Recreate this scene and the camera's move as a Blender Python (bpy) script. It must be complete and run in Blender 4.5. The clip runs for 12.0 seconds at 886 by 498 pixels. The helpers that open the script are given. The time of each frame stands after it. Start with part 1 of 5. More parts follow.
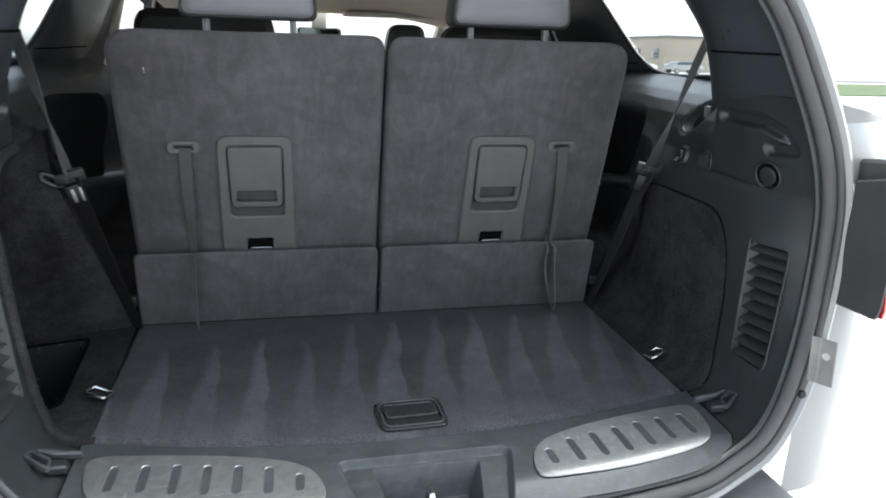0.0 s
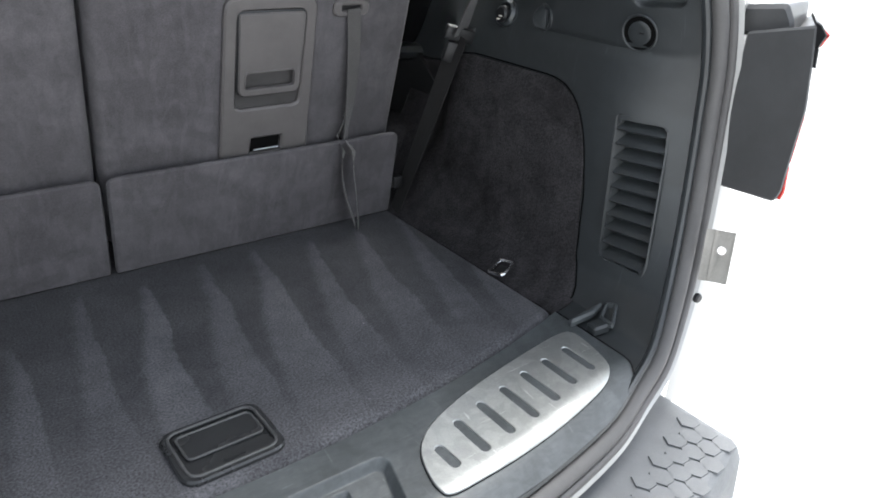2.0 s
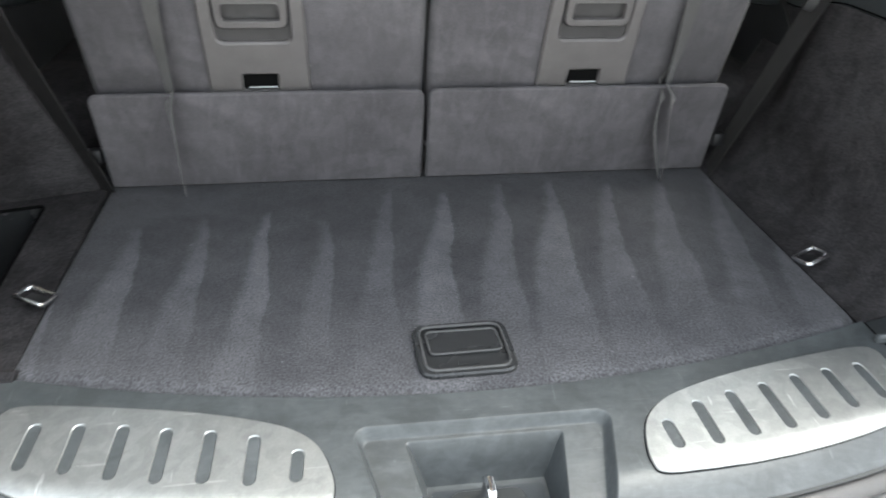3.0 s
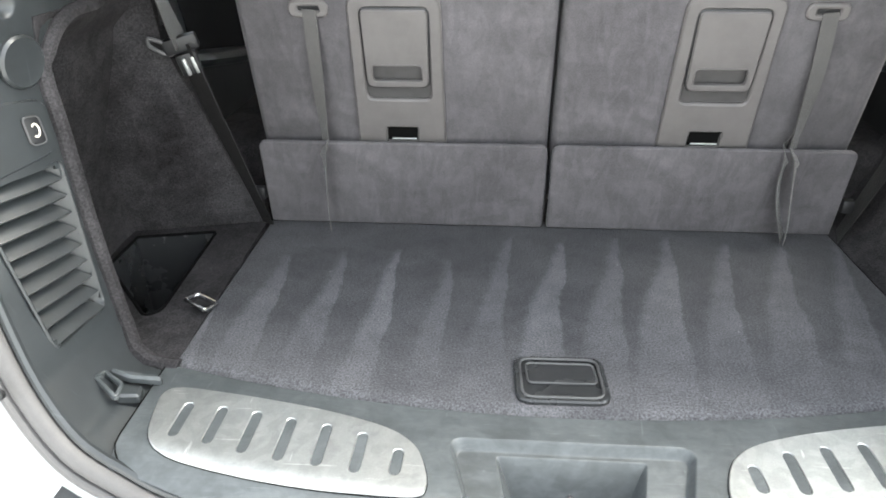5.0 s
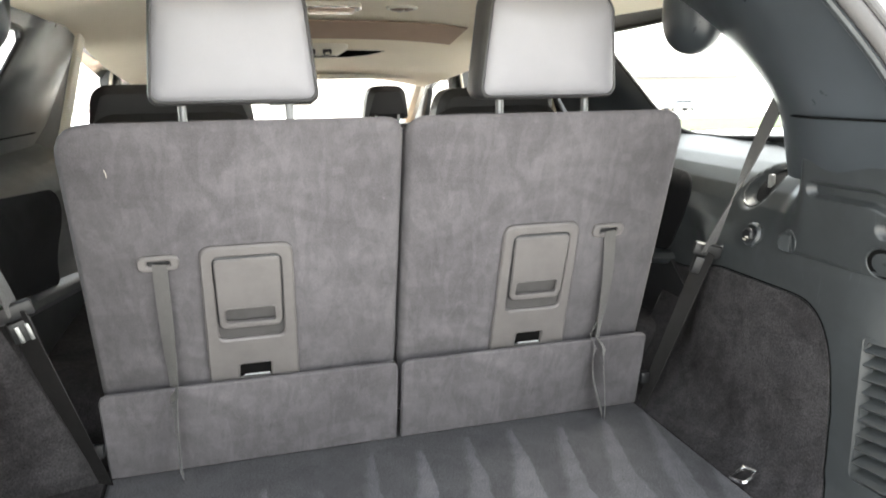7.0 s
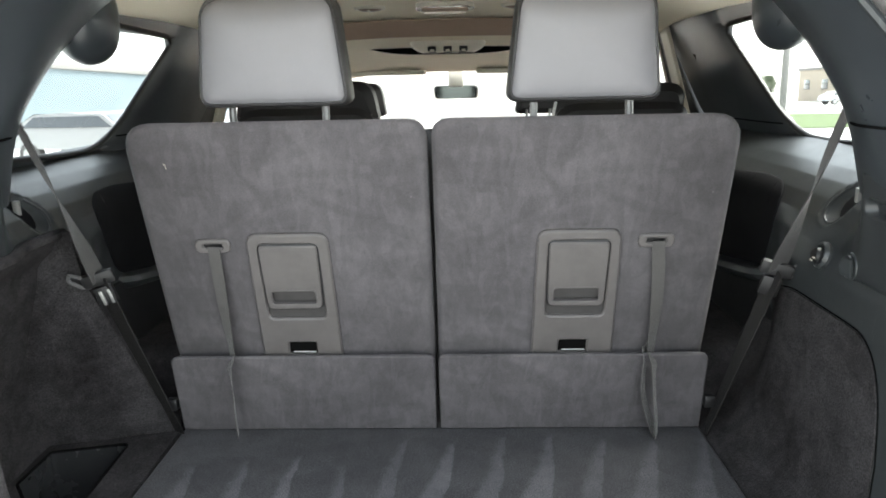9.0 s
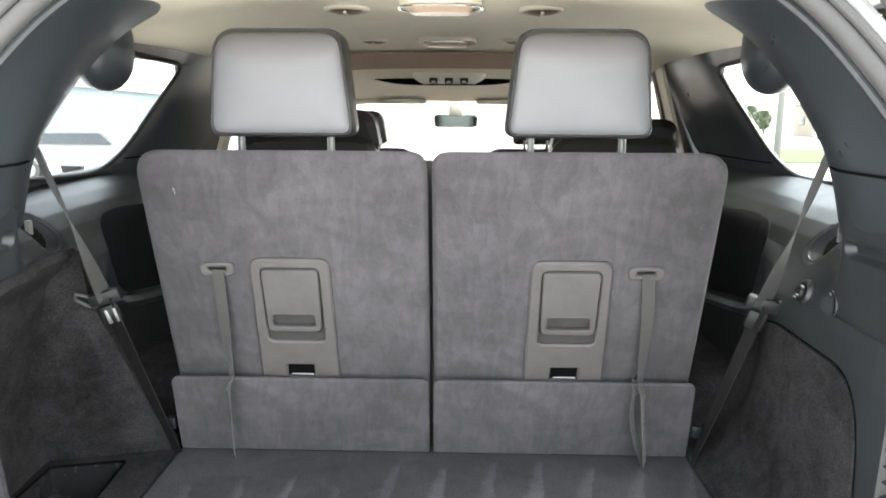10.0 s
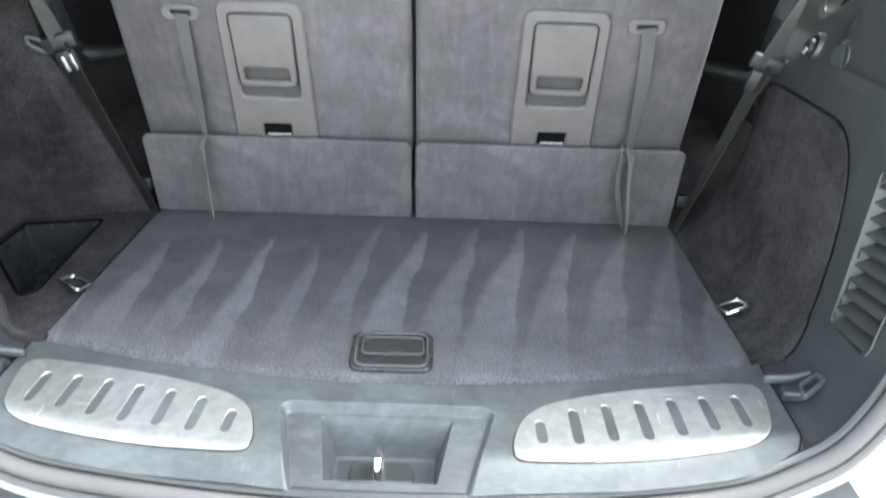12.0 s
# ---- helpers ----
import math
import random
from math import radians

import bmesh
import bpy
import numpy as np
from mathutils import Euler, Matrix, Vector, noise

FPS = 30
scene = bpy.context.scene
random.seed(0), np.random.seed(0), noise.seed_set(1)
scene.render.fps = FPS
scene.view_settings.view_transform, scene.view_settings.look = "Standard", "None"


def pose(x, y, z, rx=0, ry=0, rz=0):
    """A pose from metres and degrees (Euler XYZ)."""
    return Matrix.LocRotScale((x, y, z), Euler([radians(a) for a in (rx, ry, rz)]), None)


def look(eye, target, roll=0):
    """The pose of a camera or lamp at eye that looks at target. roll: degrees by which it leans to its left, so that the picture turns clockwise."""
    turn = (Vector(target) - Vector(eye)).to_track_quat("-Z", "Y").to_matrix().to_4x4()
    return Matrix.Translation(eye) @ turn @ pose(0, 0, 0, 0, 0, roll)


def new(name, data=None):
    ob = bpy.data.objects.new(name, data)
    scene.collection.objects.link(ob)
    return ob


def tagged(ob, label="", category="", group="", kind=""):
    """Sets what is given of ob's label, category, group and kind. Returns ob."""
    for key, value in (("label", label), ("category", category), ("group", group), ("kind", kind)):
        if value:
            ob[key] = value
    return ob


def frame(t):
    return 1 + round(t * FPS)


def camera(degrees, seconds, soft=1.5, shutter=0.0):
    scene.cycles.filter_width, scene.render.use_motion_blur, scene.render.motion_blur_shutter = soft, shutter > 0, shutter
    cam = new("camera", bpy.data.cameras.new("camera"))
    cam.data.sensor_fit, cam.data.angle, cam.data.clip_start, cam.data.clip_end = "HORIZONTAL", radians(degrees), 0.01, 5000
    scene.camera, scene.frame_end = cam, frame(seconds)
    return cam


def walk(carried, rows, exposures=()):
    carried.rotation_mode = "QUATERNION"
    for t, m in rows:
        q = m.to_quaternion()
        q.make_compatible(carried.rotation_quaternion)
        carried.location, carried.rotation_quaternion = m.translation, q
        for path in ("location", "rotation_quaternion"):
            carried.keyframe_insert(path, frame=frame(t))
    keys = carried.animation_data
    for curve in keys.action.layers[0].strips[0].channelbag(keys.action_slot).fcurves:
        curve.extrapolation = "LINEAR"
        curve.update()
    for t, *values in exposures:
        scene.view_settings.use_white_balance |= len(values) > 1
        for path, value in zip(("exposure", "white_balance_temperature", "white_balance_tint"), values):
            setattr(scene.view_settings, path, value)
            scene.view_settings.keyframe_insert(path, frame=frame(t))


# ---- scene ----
cam = camera(64.0, 12.0, 1.8, 0.25)
PATH = [
    (0, (-0.2, -1.497, 1.421), (0.233, 0.365, 0.834), 1.9),
    (0.5, (-0.179, -1.313, 1.403), (0.476, 0.462, 0.754), 3.5),
    (1, (-0.193, -1.123, 1.383), (0.827, 0.437, 0.658), 1.5),
    (1.5, (-0.204, -1.06, 1.353), (0.939, 0.362, 0.534), 3.0),
    (2, (-0.192, -1.069, 1.347), (0.914, 0.345, 0.467), 3.0),
    (2.5, (-0.211, -1.064, 1.346), (0.695, 0.428, 0.37), 3.1),
    (2.9, (-0.157, -1.075, 1.354), (0.232, 0.568, 0.281), 2.5),
    (3, (-0.132, -1.088, 1.342), (0.131, 0.589, 0.283), 2.0),
    (3.5, (-0.073, -1.157, 1.34), (-0.203, 0.546, 0.299), -0.0),
    (3.7, (-0.054, -1.164, 1.342), (-0.26, 0.543, 0.32), -0.9),
    (5.3, (-0.109, -1.185, 1.359), (-0.176, 0.612, 0.483), 0.0),
    (5.5, (-0.121, -1.174, 1.377), (-0.088, 0.634, 0.521), -0.8),
    (6, (-0.213, -1.18, 1.4), (0.088, 0.659, 0.672), -1.3),
    (6.5, (-0.244, -1.201, 1.452), (0.232, 0.665, 0.915), -0.8),
    (7, (-0.25, -1.207, 1.46), (0.28, 0.666, 1.0), -0.7),
    (7.2, (-0.251, -1.205, 1.472), (0.249, 0.689, 1.07), -0.7),
    (8.8, (0.038, -1.254, 1.481), (0.019, 0.699, 1.05), -1.1),
    (9, (0.056, -1.265, 1.476), (-0.006, 0.676, 0.998), -1.2),
    (9.5, (0.055, -1.281, 1.489), (-0.012, 0.672, 1.063), -0.1),
    (10, (0.054, -1.304, 1.491), (0.004, 0.653, 1.082), 0.3),
    (10.5, (0.063, -1.319, 1.491), (0.032, 0.636, 1.074), 0.3),
    (11, (0.065, -1.318, 1.472), (0.04, 0.611, 0.946), 0.1),
    (11.5, (0.065, -1.308, 1.45), (0.069, 0.588, 0.812), 1.2),
    (12, (0.069, -1.279, 1.387), (0.057, 0.503, 0.48), 1.8),
]
# The load bay's floor slopes: the whole car is built level and then stands nose-up by this angle.
CAR = pose(0, 0, 0.8, 1.7, 0, 0) @ pose(0, 0, -0.8)
LOT = pose(0, 0, -0.20)                # the parking lot lies this much lower than the datum
EXPOSURES = [(0.0, 1.27, 6100, 6), (0.5, 2.42, 6200, 7), (1.0, 2.42, 6400, 8), (1.5, 2.0, 6300, 8), (2.0, 1.6, 6300, 8), (2.5, 1.3, 6400, 7),
             (3.0, 2.25, 6500, 5), (3.7, 2.8, 6500, 5), (5.5, 2.7, 6700, 5), (7.0, 2.88, 6900, 6), (9.0, 2.17, 6600, 4), (9.5, 2.57, 6650, 5),
             (10.5, 2.47, 6650, 5), (11.0, 2.43, 6400, 4), (11.5, 3.0, 6300, 4), (12.0, 2.87, 6250, 4)]
walk(cam, [(t, CAR @ look(eye, target, roll)) for t, eye, target, roll in PATH], EXPOSURES)

# ---------------------------------------------------------------- light
SUN_UP, SUN_FROM = 58.0, 72.0          # degrees over the horizon; clockwise from the car's nose
world = bpy.data.worlds.new("sky")
scene.world = world
world.use_nodes = True
wn = world.node_tree.nodes
sky = wn.new("ShaderNodeTexSky")
sky.sky_type, sky.sun_disc = "NISHITA", False
sky.sun_elevation, sky.sun_rotation = radians(SUN_UP), radians(SUN_FROM)
sky.air_density, sky.dust_density, sky.ozone_density = 1.0, 1.6, 0.6
wn["Background"].inputs["Strength"].default_value = 0.15
veil = wn.new("ShaderNodeHueSaturation")             # thin bright cloud: the blue is mostly washed out
veil.inputs["Saturation"].default_value, veil.inputs["Value"].default_value = 0.28, 1.3
world.node_tree.links.new(sky.outputs["Color"], veil.inputs["Color"])
world.node_tree.links.new(veil.outputs["Color"], wn["Background"].inputs["Color"])
sun = new("sun", bpy.data.lights.new("sun", "SUN"))
sun.data.energy, sun.data.angle, sun.data.color = 1.7, radians(34), (1.0, 0.96, 0.91)
a, e = radians(SUN_FROM), radians(SUN_UP)
sun.matrix_world = look((0, 0, 30), (0 - math.sin(a) * math.cos(e), -math.cos(a) * math.cos(e), 30 - math.sin(e)))


# ---------------------------------------------------------------- materials
def material(name, base, rough=0.6, metal=0.0, grain=400.0, grain_amount=0.15, stain=6.0, stain_amount=0.2, mottle=5, mottle_rough=0.65,
             bump=0.1, bump_scale=None, sheen=0.0, coat=0.0, tint=None, spec=0.5):
    """A surface with fine grain, large stains and relief, in metres."""
    m = bpy.data.materials.new(name)
    m.use_nodes = True
    n, k = m.node_tree.nodes, m.node_tree.links
    b = n["Principled BSDF"]
    co = n.new("ShaderNodeTexCoord")

    def noise_of(scale, detail, rough_=0.6):
        x = n.new("ShaderNodeTexNoise")
        x.inputs["Scale"].default_value, x.inputs["Detail"].default_value = scale, detail
        x.inputs["Roughness"].default_value = rough_
        k.new(co.outputs["Object"], x.inputs["Vector"])
        return x
    fine, broad = noise_of(grain, 3), noise_of(stain, mottle, mottle_rough)
    other = tint or tuple(c * 0.55 for c in base)
    mix = n.new("ShaderNodeMix")
    mix.data_type = "RGBA"
    mix.inputs["A"].default_value, mix.inputs["B"].default_value = (*base, 1), (*other, 1)
    ramp = n.new("ShaderNodeMapRange")
    ramp.inputs["From Min"].default_value, ramp.inputs["From Max"].default_value = 0.42, 0.68
    ramp.inputs["To Max"].default_value = stain_amount
    k.new(broad.outputs["Fac"], ramp.inputs["Value"])
    k.new(ramp.outputs["Result"], mix.inputs["Factor"])
    bright = n.new("ShaderNodeMapRange")
    bright.inputs["From Min"].default_value, bright.inputs["From Max"].default_value = 0.3, 0.7
    bright.inputs["To Min"].default_value, bright.inputs["To Max"].default_value = 1 - grain_amount, 1 + grain_amount
    k.new(fine.outputs["Fac"], bright.inputs["Value"])
    mul = n.new("ShaderNodeVectorMath")
    mul.operation = "SCALE"
    k.new(mix.outputs["Result"], mul.inputs[0])
    k.new(bright.outputs["Result"], mul.inputs["Scale"])
    k.new(mul.outputs["Vector"], b.inputs["Base Color"])
    b.inputs["Metallic"].default_value = metal
    b.inputs["Specular IOR Level"].default_value = spec
    rr = n.new("ShaderNodeMapRange")
    rr.inputs["To Min"].default_value, rr.inputs["To Max"].default_value = max(rough - 0.08, 0.02), min(rough + 0.08, 1)
    k.new(broad.outputs["Fac"], rr.inputs["Value"])
    k.new(rr.outputs["Result"], b.inputs["Roughness"])
    if sheen:
        b.inputs["Sheen Weight"].default_value = sheen
        b.inputs["Sheen Roughness"].default_value = 0.5
    if coat:
        b.inputs["Coat Weight"].default_value = coat
        b.inputs["Coat Roughness"].default_value = 0.05
    if bump:
        bp = n.new("ShaderNodeBump")
        bp.inputs["Strength"].default_value = bump
        bp.inputs["Distance"].default_value = 0.001
        src = fine if bump_scale is None else noise_of(bump_scale, 4)
        k.new(src.outputs["Fac"], bp.inputs["Height"])
        k.new(bp.outputs["Normal"], b.inputs["Normal"])
    m["mix"] = mul.name
    return m


SUEDE = material("seat_back_carpet", (0.096, 0.090, 0.095), 0.95, grain=520, grain_amount=0.16, stain=5, stain_amount=0.75, mottle=10,
                 mottle_rough=0.72, bump=0.5, sheen=0.06, tint=(0.064, 0.060, 0.064), spec=0.2)
CARPET = material("charcoal_carpet", (0.045, 0.043, 0.046), 1.0, grain=350, grain_amount=0.5, stain=9, stain_amount=0.8, mottle=10,
                  mottle_rough=0.72, bump=0.9, sheen=0.04, spec=0.1)
SIDE_CARPET = material("side_carpet", (0.040, 0.0378, 0.0395), 1.0, grain=350, grain_amount=0.45, stain=7, stain_amount=1.0, mottle=10,
                       mottle_rough=0.72, tint=(0.016, 0.0145, 0.015), bump=0.6, spec=0.08)
PLASTIC = material("dark_grained_plastic", (0.0275, 0.0308, 0.0325), 0.34, grain=1500, grain_amount=0.08, stain=11, stain_amount=0.35, bump=0.12, spec=0.58)
SILL = material("scuffed_grey_plastic", (0.049, 0.0545, 0.0565), 0.42, grain=1400, grain_amount=0.08, stain=14, stain_amount=0.4,
                bump=0.15, tint=(0.102, 0.110, 0.115))
PANEL = material("taupe_plastic", (0.112, 0.103, 0.101), 0.5, grain=1500, grain_amount=0.06, stain=22, stain_amount=0.35, bump=0.1)
GROOVE = material("dark_joint", (0.006, 0.006, 0.006), 1.0, grain=300, grain_amount=0.1, stain=10, bump=0.0, spec=0.0)
PILLAR = material("grey_pillar_plastic", (0.038, 0.044, 0.050), 0.30, grain=1500, grain_amount=0.08, stain=9, stain_amount=0.35, bump=0.12)
BLACK = material("black_plastic", (0.009, 0.009, 0.010), 0.45, grain=900, grain_amount=0.1, stain=10, bump=0.06)
BIN = material("black_moulded_plastic", (0.026, 0.027, 0.028), 0.27, grain=900, grain_amount=0.1, stain=10, bump=0.1)
HOOK = material("pale_grey_plastic", (0.26, 0.26, 0.25), 0.4, grain=900, grain_amount=0.06, stain=20, bump=0.05)
RUBBER = material("grey_rubber_seal", (0.085, 0.081, 0.080), 0.6, grain=900, grain_amount=0.1, stain=20, bump=0.1)
BELT = material("seat_belt_webbing", (0.042, 0.040, 0.039), 0.7, grain=1800, grain_amount=0.25, stain=30, bump=0.4, sheen=0.2)
DARK_BELT = material("dark_belt_webbing", (0.017, 0.016, 0.016), 0.5, grain=1800, grain_amount=0.25, stain=30, bump=0.3)
# the latch panel's taupe, darkened to carry the shade inside its well
WELL = material("taupe_shaded_recess", (0.050, 0.047, 0.047), 0.6, grain=1500, grain_amount=0.06, stain=30, stain_amount=0.5, bump=0.1)
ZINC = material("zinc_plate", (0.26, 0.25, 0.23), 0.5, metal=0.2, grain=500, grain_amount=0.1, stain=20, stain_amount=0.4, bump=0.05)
# black speaker cloth; also colours the dark disc in the hook bowls
GRILLE = material("speaker_cloth_and_hook_shade", (0.010, 0.010, 0.011), 0.9, grain=900, grain_amount=0.2, stain=10, bump=0.2, spec=0.1)
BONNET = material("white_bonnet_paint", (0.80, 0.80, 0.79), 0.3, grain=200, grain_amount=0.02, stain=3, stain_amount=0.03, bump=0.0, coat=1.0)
WEB = material("belt_webbing", (0.070, 0.066, 0.064), 0.75, grain=1800, grain_amount=0.25, stain=30, bump=0.4, sheen=0.2)
STEEL = material("brushed_steel", (0.42, 0.43, 0.42), 0.42, metal=0.85, grain=600, grain_amount=0.08, stain=16, stain_amount=0.4, bump=0.04,
                 tint=(0.30, 0.31, 0.31))
CHROME = material("chrome", (0.85, 0.85, 0.86), 0.14, metal=1.0, grain=300, grain_amount=0.03, stain=10, stain_amount=0.1, bump=0.0)
LEATHER = material("grey_leather", (0.185, 0.182, 0.195), 0.42, grain=900, grain_amount=0.04, stain=9, stain_amount=0.12, bump=0.12, bump_scale=500)
DARK_LEATHER = material("black_leather", (0.030, 0.029, 0.030), 0.42, grain=900, grain_amount=0.08, stain=9, bump=0.15, bump_scale=500)
HEADLINER = material("cream_headliner", (0.84, 0.745, 0.57), 0.95, grain=900, grain_amount=0.06, stain=3, stain_amount=0.12, bump=0.2, sheen=0.1)
CREAM = material("cream_plastic", (0.68, 0.63, 0.53), 0.5, grain=1200, grain_amount=0.03, stain=6, stain_amount=0.1, bump=0.05)
# same white as the bonnet, base colour darkened for the raised tailgate's missing shade
PAINT = material("white_paint_dimmed_for_shade", (0.29, 0.287, 0.278), 0.3, grain=200, grain_amount=0.02, stain=3, stain_amount=0.05, bump=0.0, coat=1.0)
RED = material("red_lamp_lens", (0.55, 0.02, 0.015), 0.15, grain=200, grain_amount=0.05, stain=10, bump=0.0, coat=1.0)
LAMP_GREY = material("lamp_housing_grey", (0.066, 0.066, 0.067), 0.45, grain=600, grain_amount=0.06, stain=12, stain_amount=0.4, bump=0.1)
BUMPER = material("grey_tread_plastic", (0.13, 0.135, 0.14), 0.55, grain=900, grain_amount=0.12, stain=12, stain_amount=0.35, bump=0.25)
GROUND = material("pale_concrete", (0.62, 0.61, 0.59), 0.9, grain=60, grain_amount=0.12, stain=0.4, stain_amount=0.4, bump=0.3)
ASPHALT = material("worn_asphalt", (0.16, 0.16, 0.16), 0.9, grain=80, grain_amount=0.2, stain=0.3, stain_amount=0.4, bump=0.3)
GRASS = material("grass_ground", (0.10, 0.14, 0.05), 1.0, grain=30, grain_amount=0.4, stain=0.5, stain_amount=0.6, bump=0.6)
LEAF = material("leaves", (0.12, 0.15, 0.085), 0.7, grain=20, grain_amount=0.3, stain=2, bump=0.0)
BARK = material("bark", (0.10, 0.08, 0.06), 0.9, grain=60, grain_amount=0.3, stain=4, bump=0.4)
BLUE_WALL = material("blue_grey_cladding", (0.15, 0.19, 0.21), 0.6, grain=20, grain_amount=0.05, stain=0.3, stain_amount=0.25, bump=0.05)
TAN_WALL = material("tan_block_wall", (0.42, 0.36, 0.29), 0.85, grain=20, grain_amount=0.1, stain=0.4, stain_amount=0.3, bump=0.2)
ROOF = material("roof_grey", (0.22, 0.21, 0.20), 0.8, grain=10, grain_amount=0.1, stain=0.5, bump=0.1)
SILVER = material("silver_car_paint", (0.55, 0.57, 0.58), 0.3, grain=200, grain_amount=0.02, stain=2, stain_amount=0.06, bump=0.0, coat=1.0)
GREEN_PAINT = material("teal_car_paint", (0.06, 0.16, 0.15), 0.3, grain=200, grain_amount=0.02, stain=2, stain_amount=0.06, bump=0.0, coat=1.0)
DARK_GLASS = material("tinted_glass", (0.03, 0.035, 0.04), 0.08, grain=20, grain_amount=0.02, stain=2, bump=0.0, coat=1.0)
MIRROR = material("mirror_glass", (0.13, 0.15, 0.15), 0.03, metal=1.0, grain=20, grain_amount=0.0, stain=2, stain_amount=0.0, bump=0.0)
VENT_BROWN = material("dark_brown_plastic", (0.16, 0.085, 0.05), 0.35, grain=900, grain_amount=0.06, stain=12, stain_amount=0.4, bump=0.05)
LENS = material("warm_lamp_lens", (0.55, 0.40, 0.30), 0.25, grain=200, grain_amount=0.05, stain=12, stain_amount=0.2, bump=0.05)
POST = material("dark_steel", (0.17, 0.17, 0.17), 0.35, metal=0.6, grain=600, grain_amount=0.06, stain=20, stain_amount=0.2, bump=0.0)
SHADE = material("brown_sunshade", (0.46, 0.33, 0.24), 0.8, grain=900, grain_amount=0.06, stain=3, stain_amount=0.2, bump=0.1)


def glass(name, tint):
    """A thin pane: straight through, tinted, with a weak mirror on its face."""
    m = bpy.data.materials.new(name)
    m.use_nodes = True
    n, k = m.node_tree.nodes, m.node_tree.links
    n.remove(n["Principled BSDF"])
    clear, shine, mix = n.new("ShaderNodeBsdfTransparent"), n.new("ShaderNodeBsdfGlossy"), n.new("ShaderNodeMixShader")
    clear.inputs["Color"].default_value = (*tint, 1)
    shine.inputs["Roughness"].default_value = 0.02
    mix.inputs["Fac"].default_value = 0.05
    k.new(clear.outputs["BSDF"], mix.inputs[1])
    k.new(shine.outputs["BSDF"], mix.inputs[2])
    k.new(mix.outputs["Shader"], n["Material Output"].inputs["Surface"])
    return m


GLASS = glass("window_glass", (0.97, 0.98, 0.98))
TINTED = glass("privacy_glass", (0.94, 0.96, 0.96))


def maths(m):
    """Short hand for sums in a material."""
    n, k = m.node_tree.nodes, m.node_tree.links

    def calc(op, p, q=0.0, clamp=False):
        x = n.new("ShaderNodeMath")
        x.operation, x.use_clamp = op, clamp
        for slot, v in zip(x.inputs, (p, q)):
            if isinstance(v, (int, float)):
                slot.default_value = v
            else:
                k.new(v, slot)
        return x.outputs[0]

    def soft(v, lo, hi):
        x = n.new("ShaderNodeMapRange")
        x.interpolation_type = "SMOOTHSTEP"
        x.inputs["From Min"].default_value, x.inputs["From Max"].default_value = lo, hi
        k.new(v, x.inputs["Value"])
        return x.outputs["Result"]

    def chance(v, seed):
        x = n.new("ShaderNodeTexWhiteNoise")
        x.noise_dimensions = "1D"
        k.new(calc("ADD", v, seed), x.inputs["W"])
        return x.outputs["Value"]

    def times(scale):
        """Multiplies the base colour."""
        mul = n.new("ShaderNodeVectorMath")
        mul.operation = "SCALE"
        k.new(n[m["mix"]].outputs["Vector"], mul.inputs[0])
        k.new(scale, mul.inputs["Scale"])
        k.new(mul.outputs["Vector"], n["Principled BSDF"].inputs["Base Color"])
        m["mix"] = mul.name
    return calc, soft, chance, times


def noise_node(m, scale, detail, distortion=0.0, stretch=(1, 1, 1)):
    n, k = m.node_tree.nodes, m.node_tree.links
    co, mp, x = n.new("ShaderNodeTexCoord"), n.new("ShaderNodeMapping"), n.new("ShaderNodeTexNoise")
    mp.inputs["Scale"].default_value = stretch
    x.inputs["Scale"].default_value, x.inputs["Detail"].default_value, x.inputs["Distortion"].default_value = scale, detail, distortion
    k.new(co.outputs["Object"], mp.inputs["Vector"])
    k.new(mp.outputs["Vector"], x.inputs["Vector"])
    return x.outputs["Fac"]


def smudged(m, amount=0.16, scale=5.0, lint=0.0, stretch=(1, 1, 1)):
    """Patches of nap wiped one way or the other, and a few specks of lint."""
    calc, soft, chance, times = maths(m)
    wiped = soft(noise_node(m, scale, 2.0, 1.6, stretch), 0.45, 0.56)
    small = soft(noise_node(m, scale * 3.1, 3.0, 1.0, stretch), 0.40, 0.66)
    total = calc("ADD", calc("MULTIPLY", wiped, amount), calc("MULTIPLY", small, amount * 0.6))
    total = calc("ADD", total, 1.0 - amount * 0.8)
    if lint:
        n, k = m.node_tree.nodes, m.node_tree.links
        co, vor = n.new("ShaderNodeTexCoord"), n.new("ShaderNodeTexVoronoi")
        vor.inputs["Scale"].default_value = 17.0
        k.new(co.outputs["Object"], vor.inputs["Vector"])
        speck = soft(vor.outputs["Distance"], 0.045, 0.015)
        total = calc("ADD", total, calc("MULTIPLY", speck, lint))
    times(total)
    return m


